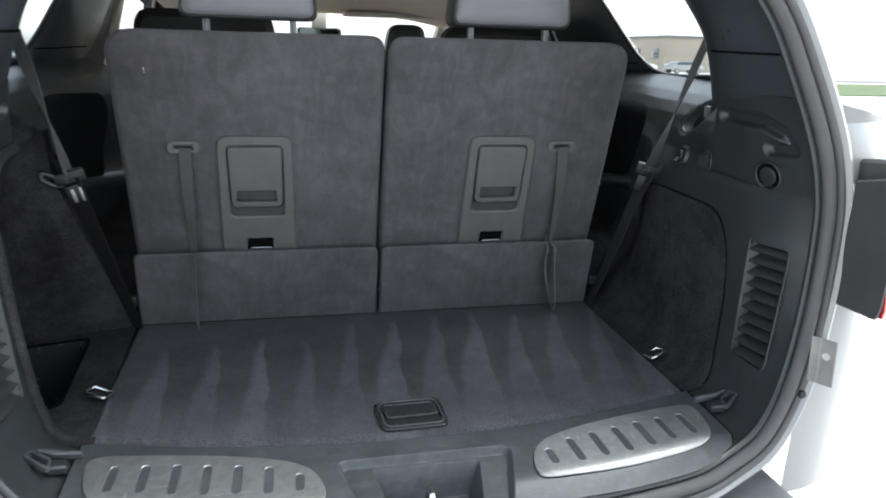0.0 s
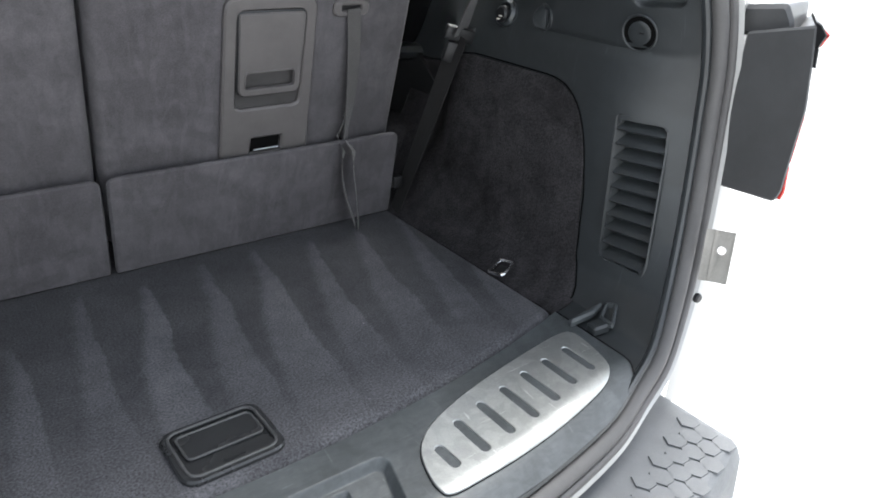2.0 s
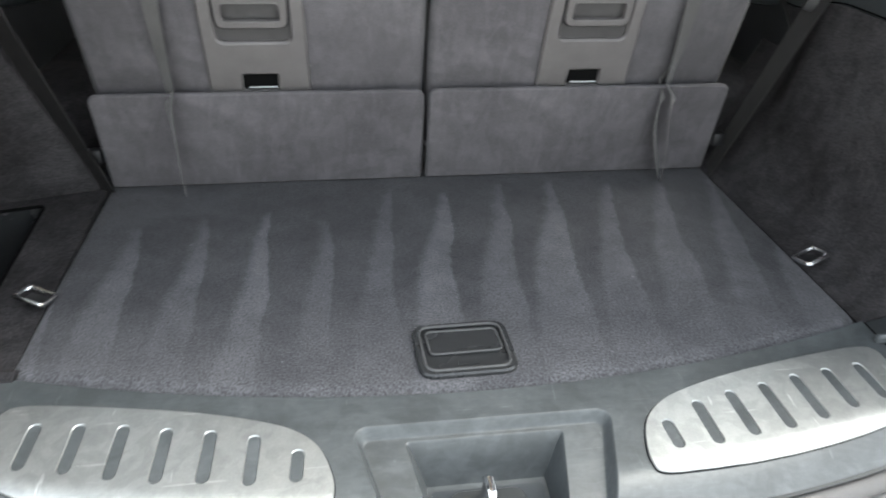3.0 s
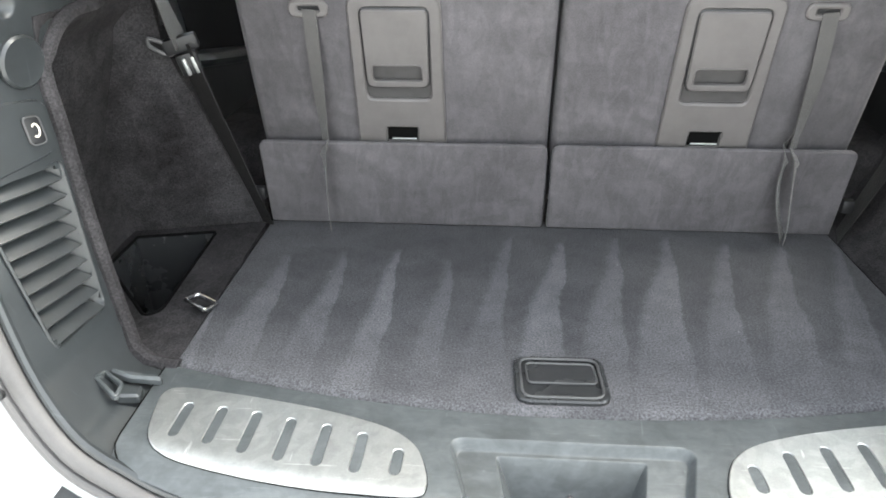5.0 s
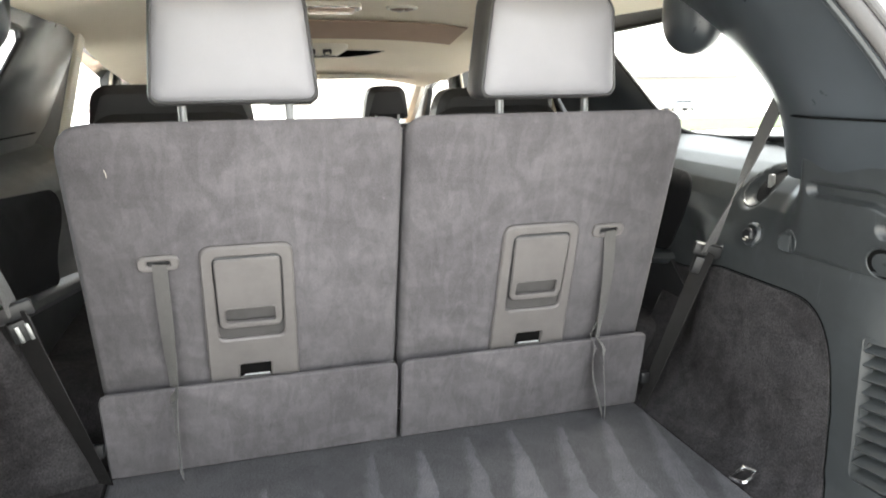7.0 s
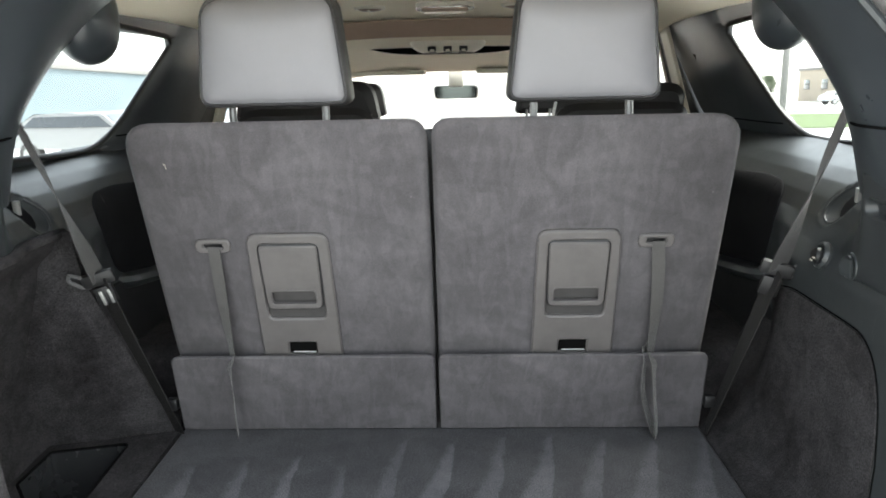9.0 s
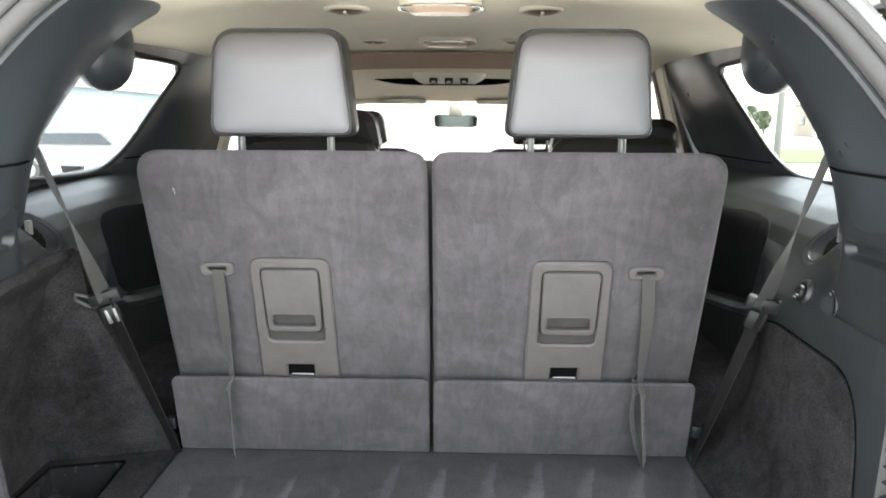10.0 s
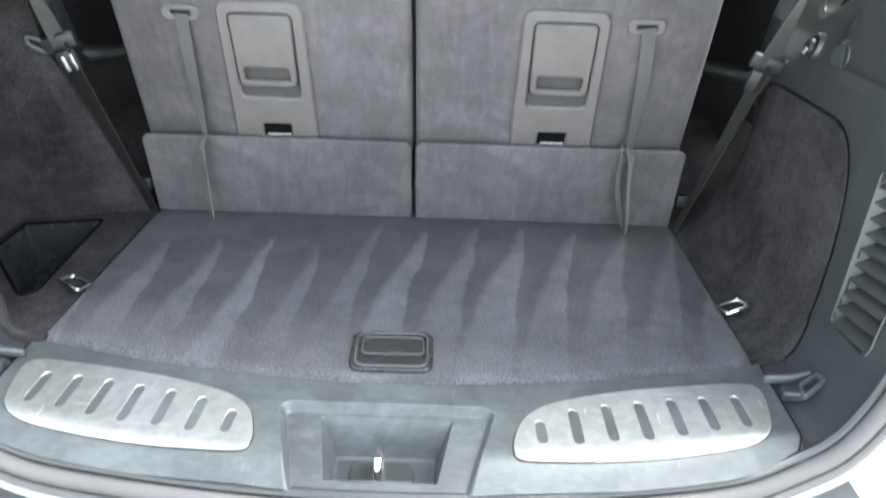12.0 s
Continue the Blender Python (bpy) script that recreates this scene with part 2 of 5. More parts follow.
def brushed_nap(m):
    """Strokes left by a brush in the carpet's nap: narrow at the seat, wider towards the sill, no two alike."""
    n, k = m.node_tree.nodes, m.node_tree.links
    calc, soft, chance, times = maths(m)
    co = n.new("ShaderNodeTexCoord")
    sep = n.new("ShaderNodeSeparateXYZ")
    k.new(co.outputs["Object"], sep.inputs[0])
    x, y = sep.outputs["X"], sep.outputs["Y"]
    shift = calc("MULTIPLY", calc("SUBTRACT", noise_node(m, 5.0, 3.0), 0.5), 0.045)
    rag = calc("MULTIPLY", calc("SUBTRACT", noise_node(m, 70.0, 4.0), 0.5), 0.16)
    v = calc("DIVIDE", calc("SUBTRACT", 0.2, y), 0.45)                      # 0 at the seat, 1 towards the sill
    lean = calc("MULTIPLY", v, calc("ADD", 0.032, calc("MULTIPLY", x, 0.16)))
    u = calc("ADD", calc("DIVIDE", calc("ADD", calc("ADD", x, lean), shift), 0.095), 20.60)
    cell = calc("FLOOR", u)
    saw = calc("SUBTRACT", 1.0, calc("FRACT", u))
    late = calc("MULTIPLY", soft(x, -0.02, -0.14), 0.16)
    first = calc("ADD", calc("ADD", 0.02, calc("MULTIPLY", chance(cell, 0.3), 0.10)), late)
    grow = calc("ADD", 0.62, calc("MULTIPLY", chance(cell, 7.7), 0.35))
    wide = calc("ADD", 0.10, calc("MULTIPLY", calc("SUBTRACT", v, first), grow))
    inside = calc("MULTIPLY", soft(calc("ADD", calc("SUBTRACT", wide, saw), rag), -0.10, 0.12), soft(calc("ADD", saw, rag), -0.02, 0.05))
    merged = soft(calc("ADD", v, calc("MULTIPLY", rag, 1.5)), 0.70, 1.05)
    begun = soft(calc("SUBTRACT", v, first), 0.0, 0.05)
    tired = calc("SUBTRACT", 1.0, calc("MULTIPLY", soft(calc("ADD", v, rag), 0.55, 1.0), 0.50))      # the strokes fade out towards the sill
    force = calc("ADD", 0.55, calc("MULTIPLY", chance(cell, 3.1), 0.45))
    amount = calc("MAXIMUM", calc("MULTIPLY", calc("MULTIPLY", calc("MULTIPLY", inside, begun), force), tired), calc("MULTIPLY", merged, 0.22))
    times(calc("ADD", calc("MULTIPLY", amount, 0.62), 0.70))
    return m


SUEDE = smudged(smudged(SUEDE, 0.13, 5.5, 0.6, (0.7, 1, 1.5)), 0.12, 17.0, 0.0, (1.6, 1, 0.6))
SIDE_CARPET = smudged(SIDE_CARPET, 0.20, 9.0, 0.6)
FLOOR_CARPET = brushed_nap(smudged(material("brushed_floor_carpet", (0.083, 0.083, 0.089), 1.0, grain=380, grain_amount=0.52, stain=6,
                                            stain_amount=0.9, mottle=10, mottle_rough=0.72, tint=(0.052, 0.052, 0.057), bump=0.6, sheen=0.06,
                                            spec=0.1), 0.07, 9.0, 0.9))


def scratched(m, amount, stretch, lo=0.67):
    """Fine pale scratches along one way."""
    calc, soft, chance, times = maths(m)
    one = soft(noise_node(m, 1.0, 2.0, 0.3, stretch), lo, lo + 0.03)
    two = soft(noise_node(m, 1.0, 2.0, 0.3, (stretch[1] * 0.5, stretch[0] * 1.5, 1)), lo + 0.03, lo + 0.06)
    times(calc("ADD", 1.0, calc("MULTIPLY", calc("ADD", one, two), amount)))
    return m


STEEL = scratched(smudged(STEEL, 0.12, 22.0), 0.45, (9, 240, 1))
SILL = smudged(smudged(SILL, 0.16, 16.0), 0.11, 60.0, 0.35, (0.5, 1.6, 1))
SILL = scratched(SILL, 0.4, (14, 300, 1), 0.685)
PLASTIC = scratched(smudged(PLASTIC, 0.10, 14.0), 0.5, (40, 260, 9), 0.70)

# ---------------------------------------------------------------- building helpers
BASE = {}


def thing(name, base, label, category, group="", kind="", tilted=True):
    ob = new(name)
    ob.empty_display_size = 0.05
    BASE[ob.name] = Vector(base)
    ob.matrix_basis = (CAR if tilted else LOT) @ Matrix.Translation(base)
    return tagged(ob, label, category, group, kind)


def part(name, bm, mat, parent=None, label="", smooth=True, sharp=35):
    """One mesh object of a bmesh given in car coordinates, under a thing or a part."""
    top = parent
    while top is not None and top.parent is not None:
        top = top.parent
    if top is not None:
        bmesh.ops.transform(bm, matrix=Matrix.Translation(-BASE[top.name]), verts=bm.verts)
    bm.normal_update()
    for f in bm.faces:
        f.smooth = smooth
    if smooth:
        for ed in bm.edges:
            if len(ed.link_faces) == 2 and ed.calc_face_angle(0) > radians(sharp):
                ed.smooth = False
    me = bpy.data.meshes.new(name)
    bm.to_mesh(me)
    bm.free()
    me.materials.append(mat)
    ob = new(name, me)
    if parent is not None:
        ob.parent = parent
    if label:
        ob["label"] = label
    return ob


def setting(name, bm, mat, label, category, tilted=True, smooth=True):
    ob = part(name, bm, mat, None, "", smooth)
    if tilted:
        ob.matrix_basis = CAR
    return tagged(ob, label, category, kind="structure")


def box(lo, hi, bevel=0.0, seg=2, bm=None):
    bm = bm or bmesh.new()
    lo, hi = Vector(lo), Vector(hi)
    made = bmesh.ops.create_cube(bm, size=1.0, matrix=Matrix.LocRotScale((lo + hi) / 2, None, hi - lo))
    if bevel:
        edges = list({ed for vt in made["verts"] for ed in vt.link_edges})
        bmesh.ops.bevel(bm, geom=edges, offset=bevel, segments=seg, profile=0.5, affect="EDGES")
    return bm


def tube(points, r, sides=10, bm=None, closed=False, flat=1.0):
    """A round cord along points; r may be a list. flat squeezes it across."""
    bm = bm or bmesh.new()
    pts = [Vector(p) for p in points]
    rings, up = [], None
    for i, p in enumerate(pts):
        q0 = pts[i - 1] if i or closed else p
        q1 = pts[(i + 1) % len(pts)] if i + 1 < len(pts) or closed else p
        d = (q1 - q0).normalized()
        if up is None:
            up = Vector((0, 0, 1)) if abs(d.z) < 0.9 else Vector((1, 0, 0))
        up = (up - d * up.dot(d)).normalized()
        side = d.cross(up)
        rr = r[i] if isinstance(r, (list, tuple)) else r
        rings.append([bm.verts.new(p + rr * (math.cos(t) * side + flat * math.sin(t) * up))
                      for t in (2 * math.pi * j / sides for j in range(sides))])
    for i in range(len(rings) if closed else len(rings) - 1):
        a_, b_ = rings[i], rings[(i + 1) % len(rings)]
        for j in range(sides):
            bm.faces.new((a_[j], a_[(j + 1) % sides], b_[(j + 1) % sides], b_[j]))
    if not closed:
        bm.faces.new(rings[0][::-1]), bm.faces.new(rings[-1])
    bmesh.ops.recalc_face_normals(bm, faces=bm.faces)
    return bm


def grid(f, nu, nv, bm=None, keep=None, thick=0.0):
    """A sheet of f(u, v), u and v from 0 to 1; keep(u, v) leaves faces out; thick gives it a back."""
    bm = bm or bmesh.new()
    vs = [[bm.verts.new(f(i / nu, j / nv)) for j in range(nv + 1)] for i in range(nu + 1)]
    faces = []
    for i in range(nu):
        for j in range(nv):
            if keep is None or keep((i + 0.5) / nu, (j + 0.5) / nv):
                faces.append(bm.faces.new((vs[i][j], vs[i + 1][j], vs[i + 1][j + 1], vs[i][j + 1])))
    loose = [vt for row in vs for vt in row if not vt.link_faces]
    bmesh.ops.delete(bm, geom=loose, context="VERTS")
    if thick:
        bm.normal_update()
        bmesh.ops.solidify(bm, geom=faces, thickness=thick)
    return bm


def rounded(points, r, seg=5):
    """A 2D outline with its corners rounded; r one number or one for each corner."""
    out, n = [], len(points)
    for i, p in enumerate(points):
        p, a_, b_ = Vector(p), Vector(points[i - 1]), Vector(points[(i + 1) % n])
        rr = r[i] if isinstance(r, (list, tuple)) else r
        da, db = (a_ - p), (b_ - p)
        cut = min(rr, da.length * 0.49, db.length * 0.49)
        s, e_ = p + da.normalized() * cut, p + db.normalized() * cut
        for j in range(seg + 1):
            t = j / seg
            out.append((1 - t) ** 2 * s + 2 * t * (1 - t) * p + t * t * e_)
    return out


def plate(outline, place, thick, holes=(), bevel=0.0, bm=None, back=False, fine=0.0):
    """A plate with holes: place(u, v, w) puts the outline's point, w metres above the ground surface, into the car. fine: the longest edge of its mesh."""
    bm = bm or bmesh.new()
    flat = bmesh.new()
    loops = []
    for line in (outline, *holes):
        vs = [flat.verts.new((p[0], p[1], 0)) for p in line]
        loops.append([flat.edges.new((vs[i], vs[(i + 1) % len(vs)])) for i in range(len(vs))])
    bmesh.ops.triangle_fill(flat, use_beauty=True, use_dissolve=False, edges=[ed for lp in loops for ed in lp])
    for _ in range(6 if fine else 0):
        long_ = [ed for ed in flat.edges if ed.calc_length() > fine]
        if not long_:
            break
        bmesh.ops.subdivide_edges(flat, edges=long_, cuts=1)
        bmesh.ops.triangulate(flat, faces=flat.faces[:], quad_method="BEAUTY", ngon_method="BEAUTY")
    flat.normal_update()
    up = sum(f.normal.z for f in flat.faces) > 0
    top, low, lip = {}, {}, {}
    inset = {}
    if bevel:
        for vt in flat.verts:
            others = [x.other_vert(vt).co for x in vt.link_edges if x.is_boundary]
            if len(others) == 2:
                t = (others[1] - others[0]).normalized()
                nrm = Vector((-t.y, t.x, 0))
                cen = sum((f.calc_center_median() for f in vt.link_faces), Vector()) / max(len(vt.link_faces), 1)
                if nrm.dot(cen - vt.co) < 0:
                    nrm = -nrm
                inset[vt] = vt.co + nrm * bevel
    for vt in flat.verts:
        c = inset.get(vt, vt.co)
        top[vt] = bm.verts.new(place(c.x, c.y, thick))
        if vt.is_boundary:
            low[vt] = bm.verts.new(place(vt.co.x, vt.co.y, 0.0))
            if bevel:
                lip[vt] = bm.verts.new(place(vt.co.x, vt.co.y, max(thick - bevel, thick * 0.3)))
    made = []
    for f in flat.faces:
        vs = [top[vt] for vt in f.verts]
        made.append(bm.faces.new(vs if up else vs[::-1]))
        if back:
            vs = [low[vt] for vt in f.verts]
            made.append(bm.faces.new(vs[::-1] if up else vs))
    for ed in flat.edges:
        if ed.is_boundary:
            p, q = ed.verts
            levels = [top, lip, low] if bevel else [top, low]
            for hi_, lo_ in zip(levels, levels[1:]):
                made.append(bm.faces.new((hi_[p], hi_[q], lo_[q], lo_[p])))
    flat.free()
    bmesh.ops.recalc_face_normals(bm, faces=made)
    return bm


def ribbon(points, width, across, thick=0.0015, bm=None):
    """A strap along points; across gives its width's way at each point (one vector or a list)."""
    bm = bm or bmesh.new()
    n = len(points)
    rows = []
    for i, p in enumerate(points):
        p = Vector(p)
        c = Vector(across[i] if isinstance(across, list) else across).normalized()
        d = (Vector(points[min(i + 1, n - 1)]) - Vector(points[max(i - 1, 0)])).normalized()
        c = (c - d * c.dot(d)).normalized()
        o = d.cross(c).normalized() * thick / 2
        w = (width[i] if isinstance(width, list) else width) / 2
        rows.append([bm.verts.new(p + c * sx * w + o * so) for sx, so in ((-1, -1), (1, -1), (1, 1), (-1, 1))])
    for a_, b_ in zip(rows, rows[1:]):
        for j in range(4):
            bm.faces.new((a_[j], a_[(j + 1) % 4], b_[(j + 1) % 4], b_[j]))
    bm.faces.new(rows[0][::-1]), bm.faces.new(rows[-1])
    bmesh.ops.recalc_face_normals(bm, faces=bm.faces)
    return bm


def lathe(profile, centre, axis, sides=24, bm=None):
    """A turned body: profile of (radius, height along axis)."""
    bm = bm or bmesh.new()
    q = Vector(axis).to_track_quat("Z", "Y")
    rings = [[bm.verts.new(Vector(centre) + q @ Vector((r * math.cos(t), r * math.sin(t), h)))
              for t in (2 * math.pi * j / sides for j in range(sides))] for r, h in profile]
    for a_, b_ in zip(rings, rings[1:]):
        for j in range(sides):
            bm.faces.new((a_[j], a_[(j + 1) % sides], b_[(j + 1) % sides], b_[j]))
    bm.faces.new(rings[0][::-1]), bm.faces.new(rings[-1])
    bmesh.ops.recalc_face_normals(bm, faces=bm.faces)
    return bm


def curve(table, x):
    """Straight interpolation in rows of (x, value...)."""
    xs = [row[0] for row in table]
    out = [float(np.interp(x, xs, [row[i] for row in table])) for i in range(1, len(table[0]))]
    return out[0] if len(out) == 1 else out


def smooth_line(points, n):
    """A rounded line through points, n steps (Catmull-Rom)."""
    p = [Vector(q) for q in points]
    p = [2 * p[0] - p[1], *p, 2 * p[-1] - p[-2]]
    out = []
    spans = len(p) - 3
    for i in range(n + 1):
        s = min(i / n * spans, spans - 1e-6)
        j, t = int(s), s - int(s)
        a_, b_, c_, d_ = p[j:j + 4]
        out.append(0.5 * ((2 * b_) + (c_ - a_) * t + (2 * a_ - 5 * b_ + 4 * c_ - d_) * t * t + (3 * b_ - a_ - 3 * c_ + d_) * t ** 3))
    return out


def step(lo, hi, x):
    t = min(max((x - lo) / (hi - lo), 0.0), 1.0)
    return t * t * (3 - 2 * t)


# ---------------------------------------------------------------- lines of the load bay
FLOOR = 0.80


def floor_edge(x):
    """y of the floor panel's edge at the sill."""
    return -0.522 + 0.28 * x * x


def sill_edge(x):
    """y of the sill's outer edge."""
    return -0.678 + 0.26 * x * x


def sill_height(x, y):
    s = (floor_edge(x) - y) / (floor_edge(x) - sill_edge(x))
    z = 0.798 - 0.004 * s - 0.032 * step(0.80, 1.30, s)
    ax = abs(x)
    f = (-0.556 - y) / 0.115                                  # 0 at the recess's head, 1 at the sill's edge
    wide = 0.142 - 0.030 * f
    edge = min(wide - ax, -0.5605 - y)
    corner = 0.020 - math.hypot(max(0.020 - (wide - ax), 0.0), max(0.020 - (-0.5605 - y), 0.0))
    if wide - ax < 0.020 and -0.5605 - y < 0.020:              # the recess's upper corners are rounded
        edge = corner
    z += (min(z, 0.7865 - 0.015 * f) - z) * step(0.0, 0.0095, edge)
    deep = min(max((-0.575 - y) / 0.095, 0.0), 1.0)
    half = 0.085 - 0.018 * deep
    fall, side = (-0.574 - y) * 2.4, (half - ax) * (2.3 + 2.7 * deep)
    if fall < 0.014 and side < 0.014:                         # rounded corners of the pocket's rim
        fall = side = 0.014 - math.hypot(0.014 - fall, 0.014 - side)
    dig = min(fall, side, (y + 0.669) * 5.0)
    if dig > 0:
        z = max(0.737, z - (math.hypot(dig, 0.007) - 0.007))
    return z


# The edge of the tailgate's opening, from the sill's corner up to the roof: height, x, y.
OPENING = [(0.775, 0.50, -0.612), (0.80, 0.555, -0.595), (0.85, 0.603, -0.570), (0.92, 0.632, -0.552), (1.00, 0.650, -0.538),
           (1.10, 0.660, -0.526), (1.18, 0.655, -0.522), (1.27, 0.630, -0.515), (1.38, 0.590, -0.488), (1.46, 0.560, -0.458),
           (1.54, 0.512, -0.420), (1.60, 0.460, -0.395), (1.64, 0.400, -0.380), (1.665, 0.30, -0.372)]
WALL = [(0.770, 0.500), (0.790, 0.510), (0.7955, 0.519), (0.7985, 0.536), (0.804, 0.553), (0.818, 0.569), (0.845, 0.585), (0.88, 0.593), (0.92, 0.598), (1.0, 0.604), (1.1, 0.608), (1.16, 0.614), (1.20, 0.624), (1.235, 0.640),
        (1.262, 0.661), (1.285, 0.690), (1.303, 0.722), (1.316, 0.754), (1.326, 0.780), (1.335, 0.804)]


CHANNEL = [(-0.315, 1.290), (-0.420, 1.291), (-0.462, 1.276), (-0.482, 1.250), (-0.440, 1.247)]


def channel_gap(y, z):
    """How far a point of the wall lies from the grab channel's middle line."""
    if z < 1.20 or y > -0.28:
        return 1.0
    best = 1.0
    for (a0, b0), (a1, b1) in zip(CHANNEL, CHANNEL[1:]):
        d0, d1 = a1 - a0, b1 - b0
        t = min(max(((y - a0) * d0 + (z - b0) * d1) / (d0 * d0 + d1 * d1), 0.0), 1.0)
        best = min(best, math.hypot(y - a0 - t * d0, z - b0 - t * d1))
    return best


def wall_x(y, z):
    """x of the lower side trim."""
    base = curve(WALL, z)
    if z > 1.18:                                               # behind the window the trim runs straight up into the pillar
        base += (0.614 - 0.12 * (z - 1.18) - base) * step(-0.195, -0.295, y)
    xo, yo = curve(OPENING, z)
    base += (xo - base) * min(max((-0.385 - y) / (-0.385 - yo), 0.0), 1.0) ** 1.55
    base += 0.013 * (1 - step(0.006, 0.015, channel_gap(y, z)))
    base += 0.026 * (1 - step(0.024, 0.037, math.hypot((y + 0.122), (z - 1.266) * 0.85)))
    base += 0.055 * step(-0.06, 0.05, y) * step(0.85, 1.0, z) * (1 - step(1.06, 1.27, z))
    return base

# ---------------------------------------------------------------- setting: floors, ceiling
setting("floor", box((-0.52, -0.56, 0.70), (0.56, 0.05, 0.775)), BLACK, "black pan under the load bay floor", "floor")
for sx in (1, -1):
    setting("wheel_housing", box((min(sx * 0.52, sx * 0.82), 0.10, 0.50), (max(sx * 0.52, sx * 0.82), 0.78, 0.93), 0.04, 3), SIDE_CARPET,
            "dark carpeted wheel housing beside the seat", "wheel housing")
setting("floor_cabin", box((-0.80, 0.05, 0.42), (0.80, 3.0, 0.50)), CARPET, "dark carpeted cabin floor", "floor")

# headliner: rises from the roof sides, sinks towards the windscreen


def headliner(u, v):
    y = -0.37 + 2.75 * v
    half = 0.66 - 0.09 * step(-0.1, -0.37, y)
    x = half * (2 * u - 1)
    mid = curve([(-0.4, 1.640), (0.0, 1.664), (0.5, 1.668), (0.86, 1.662), (1.0, 1.646), (1.2, 1.607), (1.45, 1.570), (1.8, 1.535), (2.2, 1.503), (2.4, 1.488)], y)
    return (x, y, mid - 0.055 * abs(2 * u - 1) ** 3.0)


setting("ceiling", grid(headliner, 32, 44, thick=-0.012), HEADLINER, "cream fabric headliner of the car", "headliner")

# ---------------------------------------------------------------- load floor
floor_panel = thing("load_floor_panel", (0, -0.2, FLOOR), "charcoal carpeted load floor with brush strokes in the nap", "floor panel")


def floor_sheet(u, v):
    x = (2 * u - 1) * 0.510
    y0 = floor_edge(x) + 0.003
    y = y0 + (0.03 - y0) * v
    z = FLOOR - 0.006 * step(0.012, 0.0, y - y0) - 0.006 * step(0.502, 0.510, abs(x))
    return (x, y, z)


part("carpet", grid(floor_sheet, 150, 60, thick=0.018), FLOOR_CARPET, floor_panel)
# flush pull handle in the floor
hb = thing("floor_pull_handle", (0, -0.45, FLOOR), "black plastic pull handle set into the load floor", "handle")
outer = rounded([(-0.063, -0.409), (0.053, -0.407), (0.055, -0.500), (-0.060, -0.502)], 0.020)
inner = rounded([(-0.047, -0.425), (0.039, -0.424), (0.041, -0.464), (-0.045, -0.466)], 0.008)
low = rounded([(-0.055, -0.416), (0.045, -0.414), (0.047, -0.492), (-0.052, -0.494)], 0.015)
part("bezel", plate(outer, lambda u, v, w: (u, v, FLOOR - 0.001 + w), 0.007, [low], 0.002), BIN, hb)
part("tray", plate(low, lambda u, v, w: (u, v, FLOOR + 0.001 + w), 0.002), BIN, hb)
part("paddle", plate(inner, lambda u, v, w: (u, v, FLOOR + 0.002 + w), 0.004, (), 0.0015), BIN, hb)
# paler grey cords paint the highlights along the glossy black edges
part("paddle_rim_highlight", tube([(p[0], p[1], FLOOR + 0.006) for p in inner], 0.0014, 6, closed=True), LAMP_GREY, hb)
part("bezel_rim_highlight", tube([(p[0], p[1], FLOOR + 0.0062) for p in low], 0.0018, 6, closed=True), LAMP_GREY, hb)
part("embossed_bar", box((-0.014, -0.484, FLOOR + 0.001), (0.010, -0.479, FLOOR + 0.0042)), BIN, hb)


# ---------------------------------------------------------------- side trims
def opening_loop(n=150):
    """The whole edge of the tailgate's opening, round from roof to roof under the sill, with its outward ways."""
    up = [(x, y, z) for z, x, y in OPENING]
    low_ = [(x, sill_edge(x) - 0.006, 0.762) for x in (0.42, 0.28, 0.14, 0.0, -0.14, -0.28, -0.42)]
    pts = smooth_line(up[::-1] + low_ + [(-x, y, z) for x, y, z in up], n)
    ways = []
    for i, p in enumerate(pts):
        d = (pts[min(i + 1, n)] - pts[max(i - 1, 0)]).normalized()
        ways.append(d.cross(Vector((0, -1, 0))).normalized() * (1 if d.cross(Vector((0, -1, 0))).dot(p - Vector((0, p.y, 1.2))) > 0 else -1))
    return pts, ways


def seal_line(out, back):
    pts, ways = opening_loop()
    return [p + w * out + Vector((0, -back, 0)) for p, w in zip(pts, ways)]


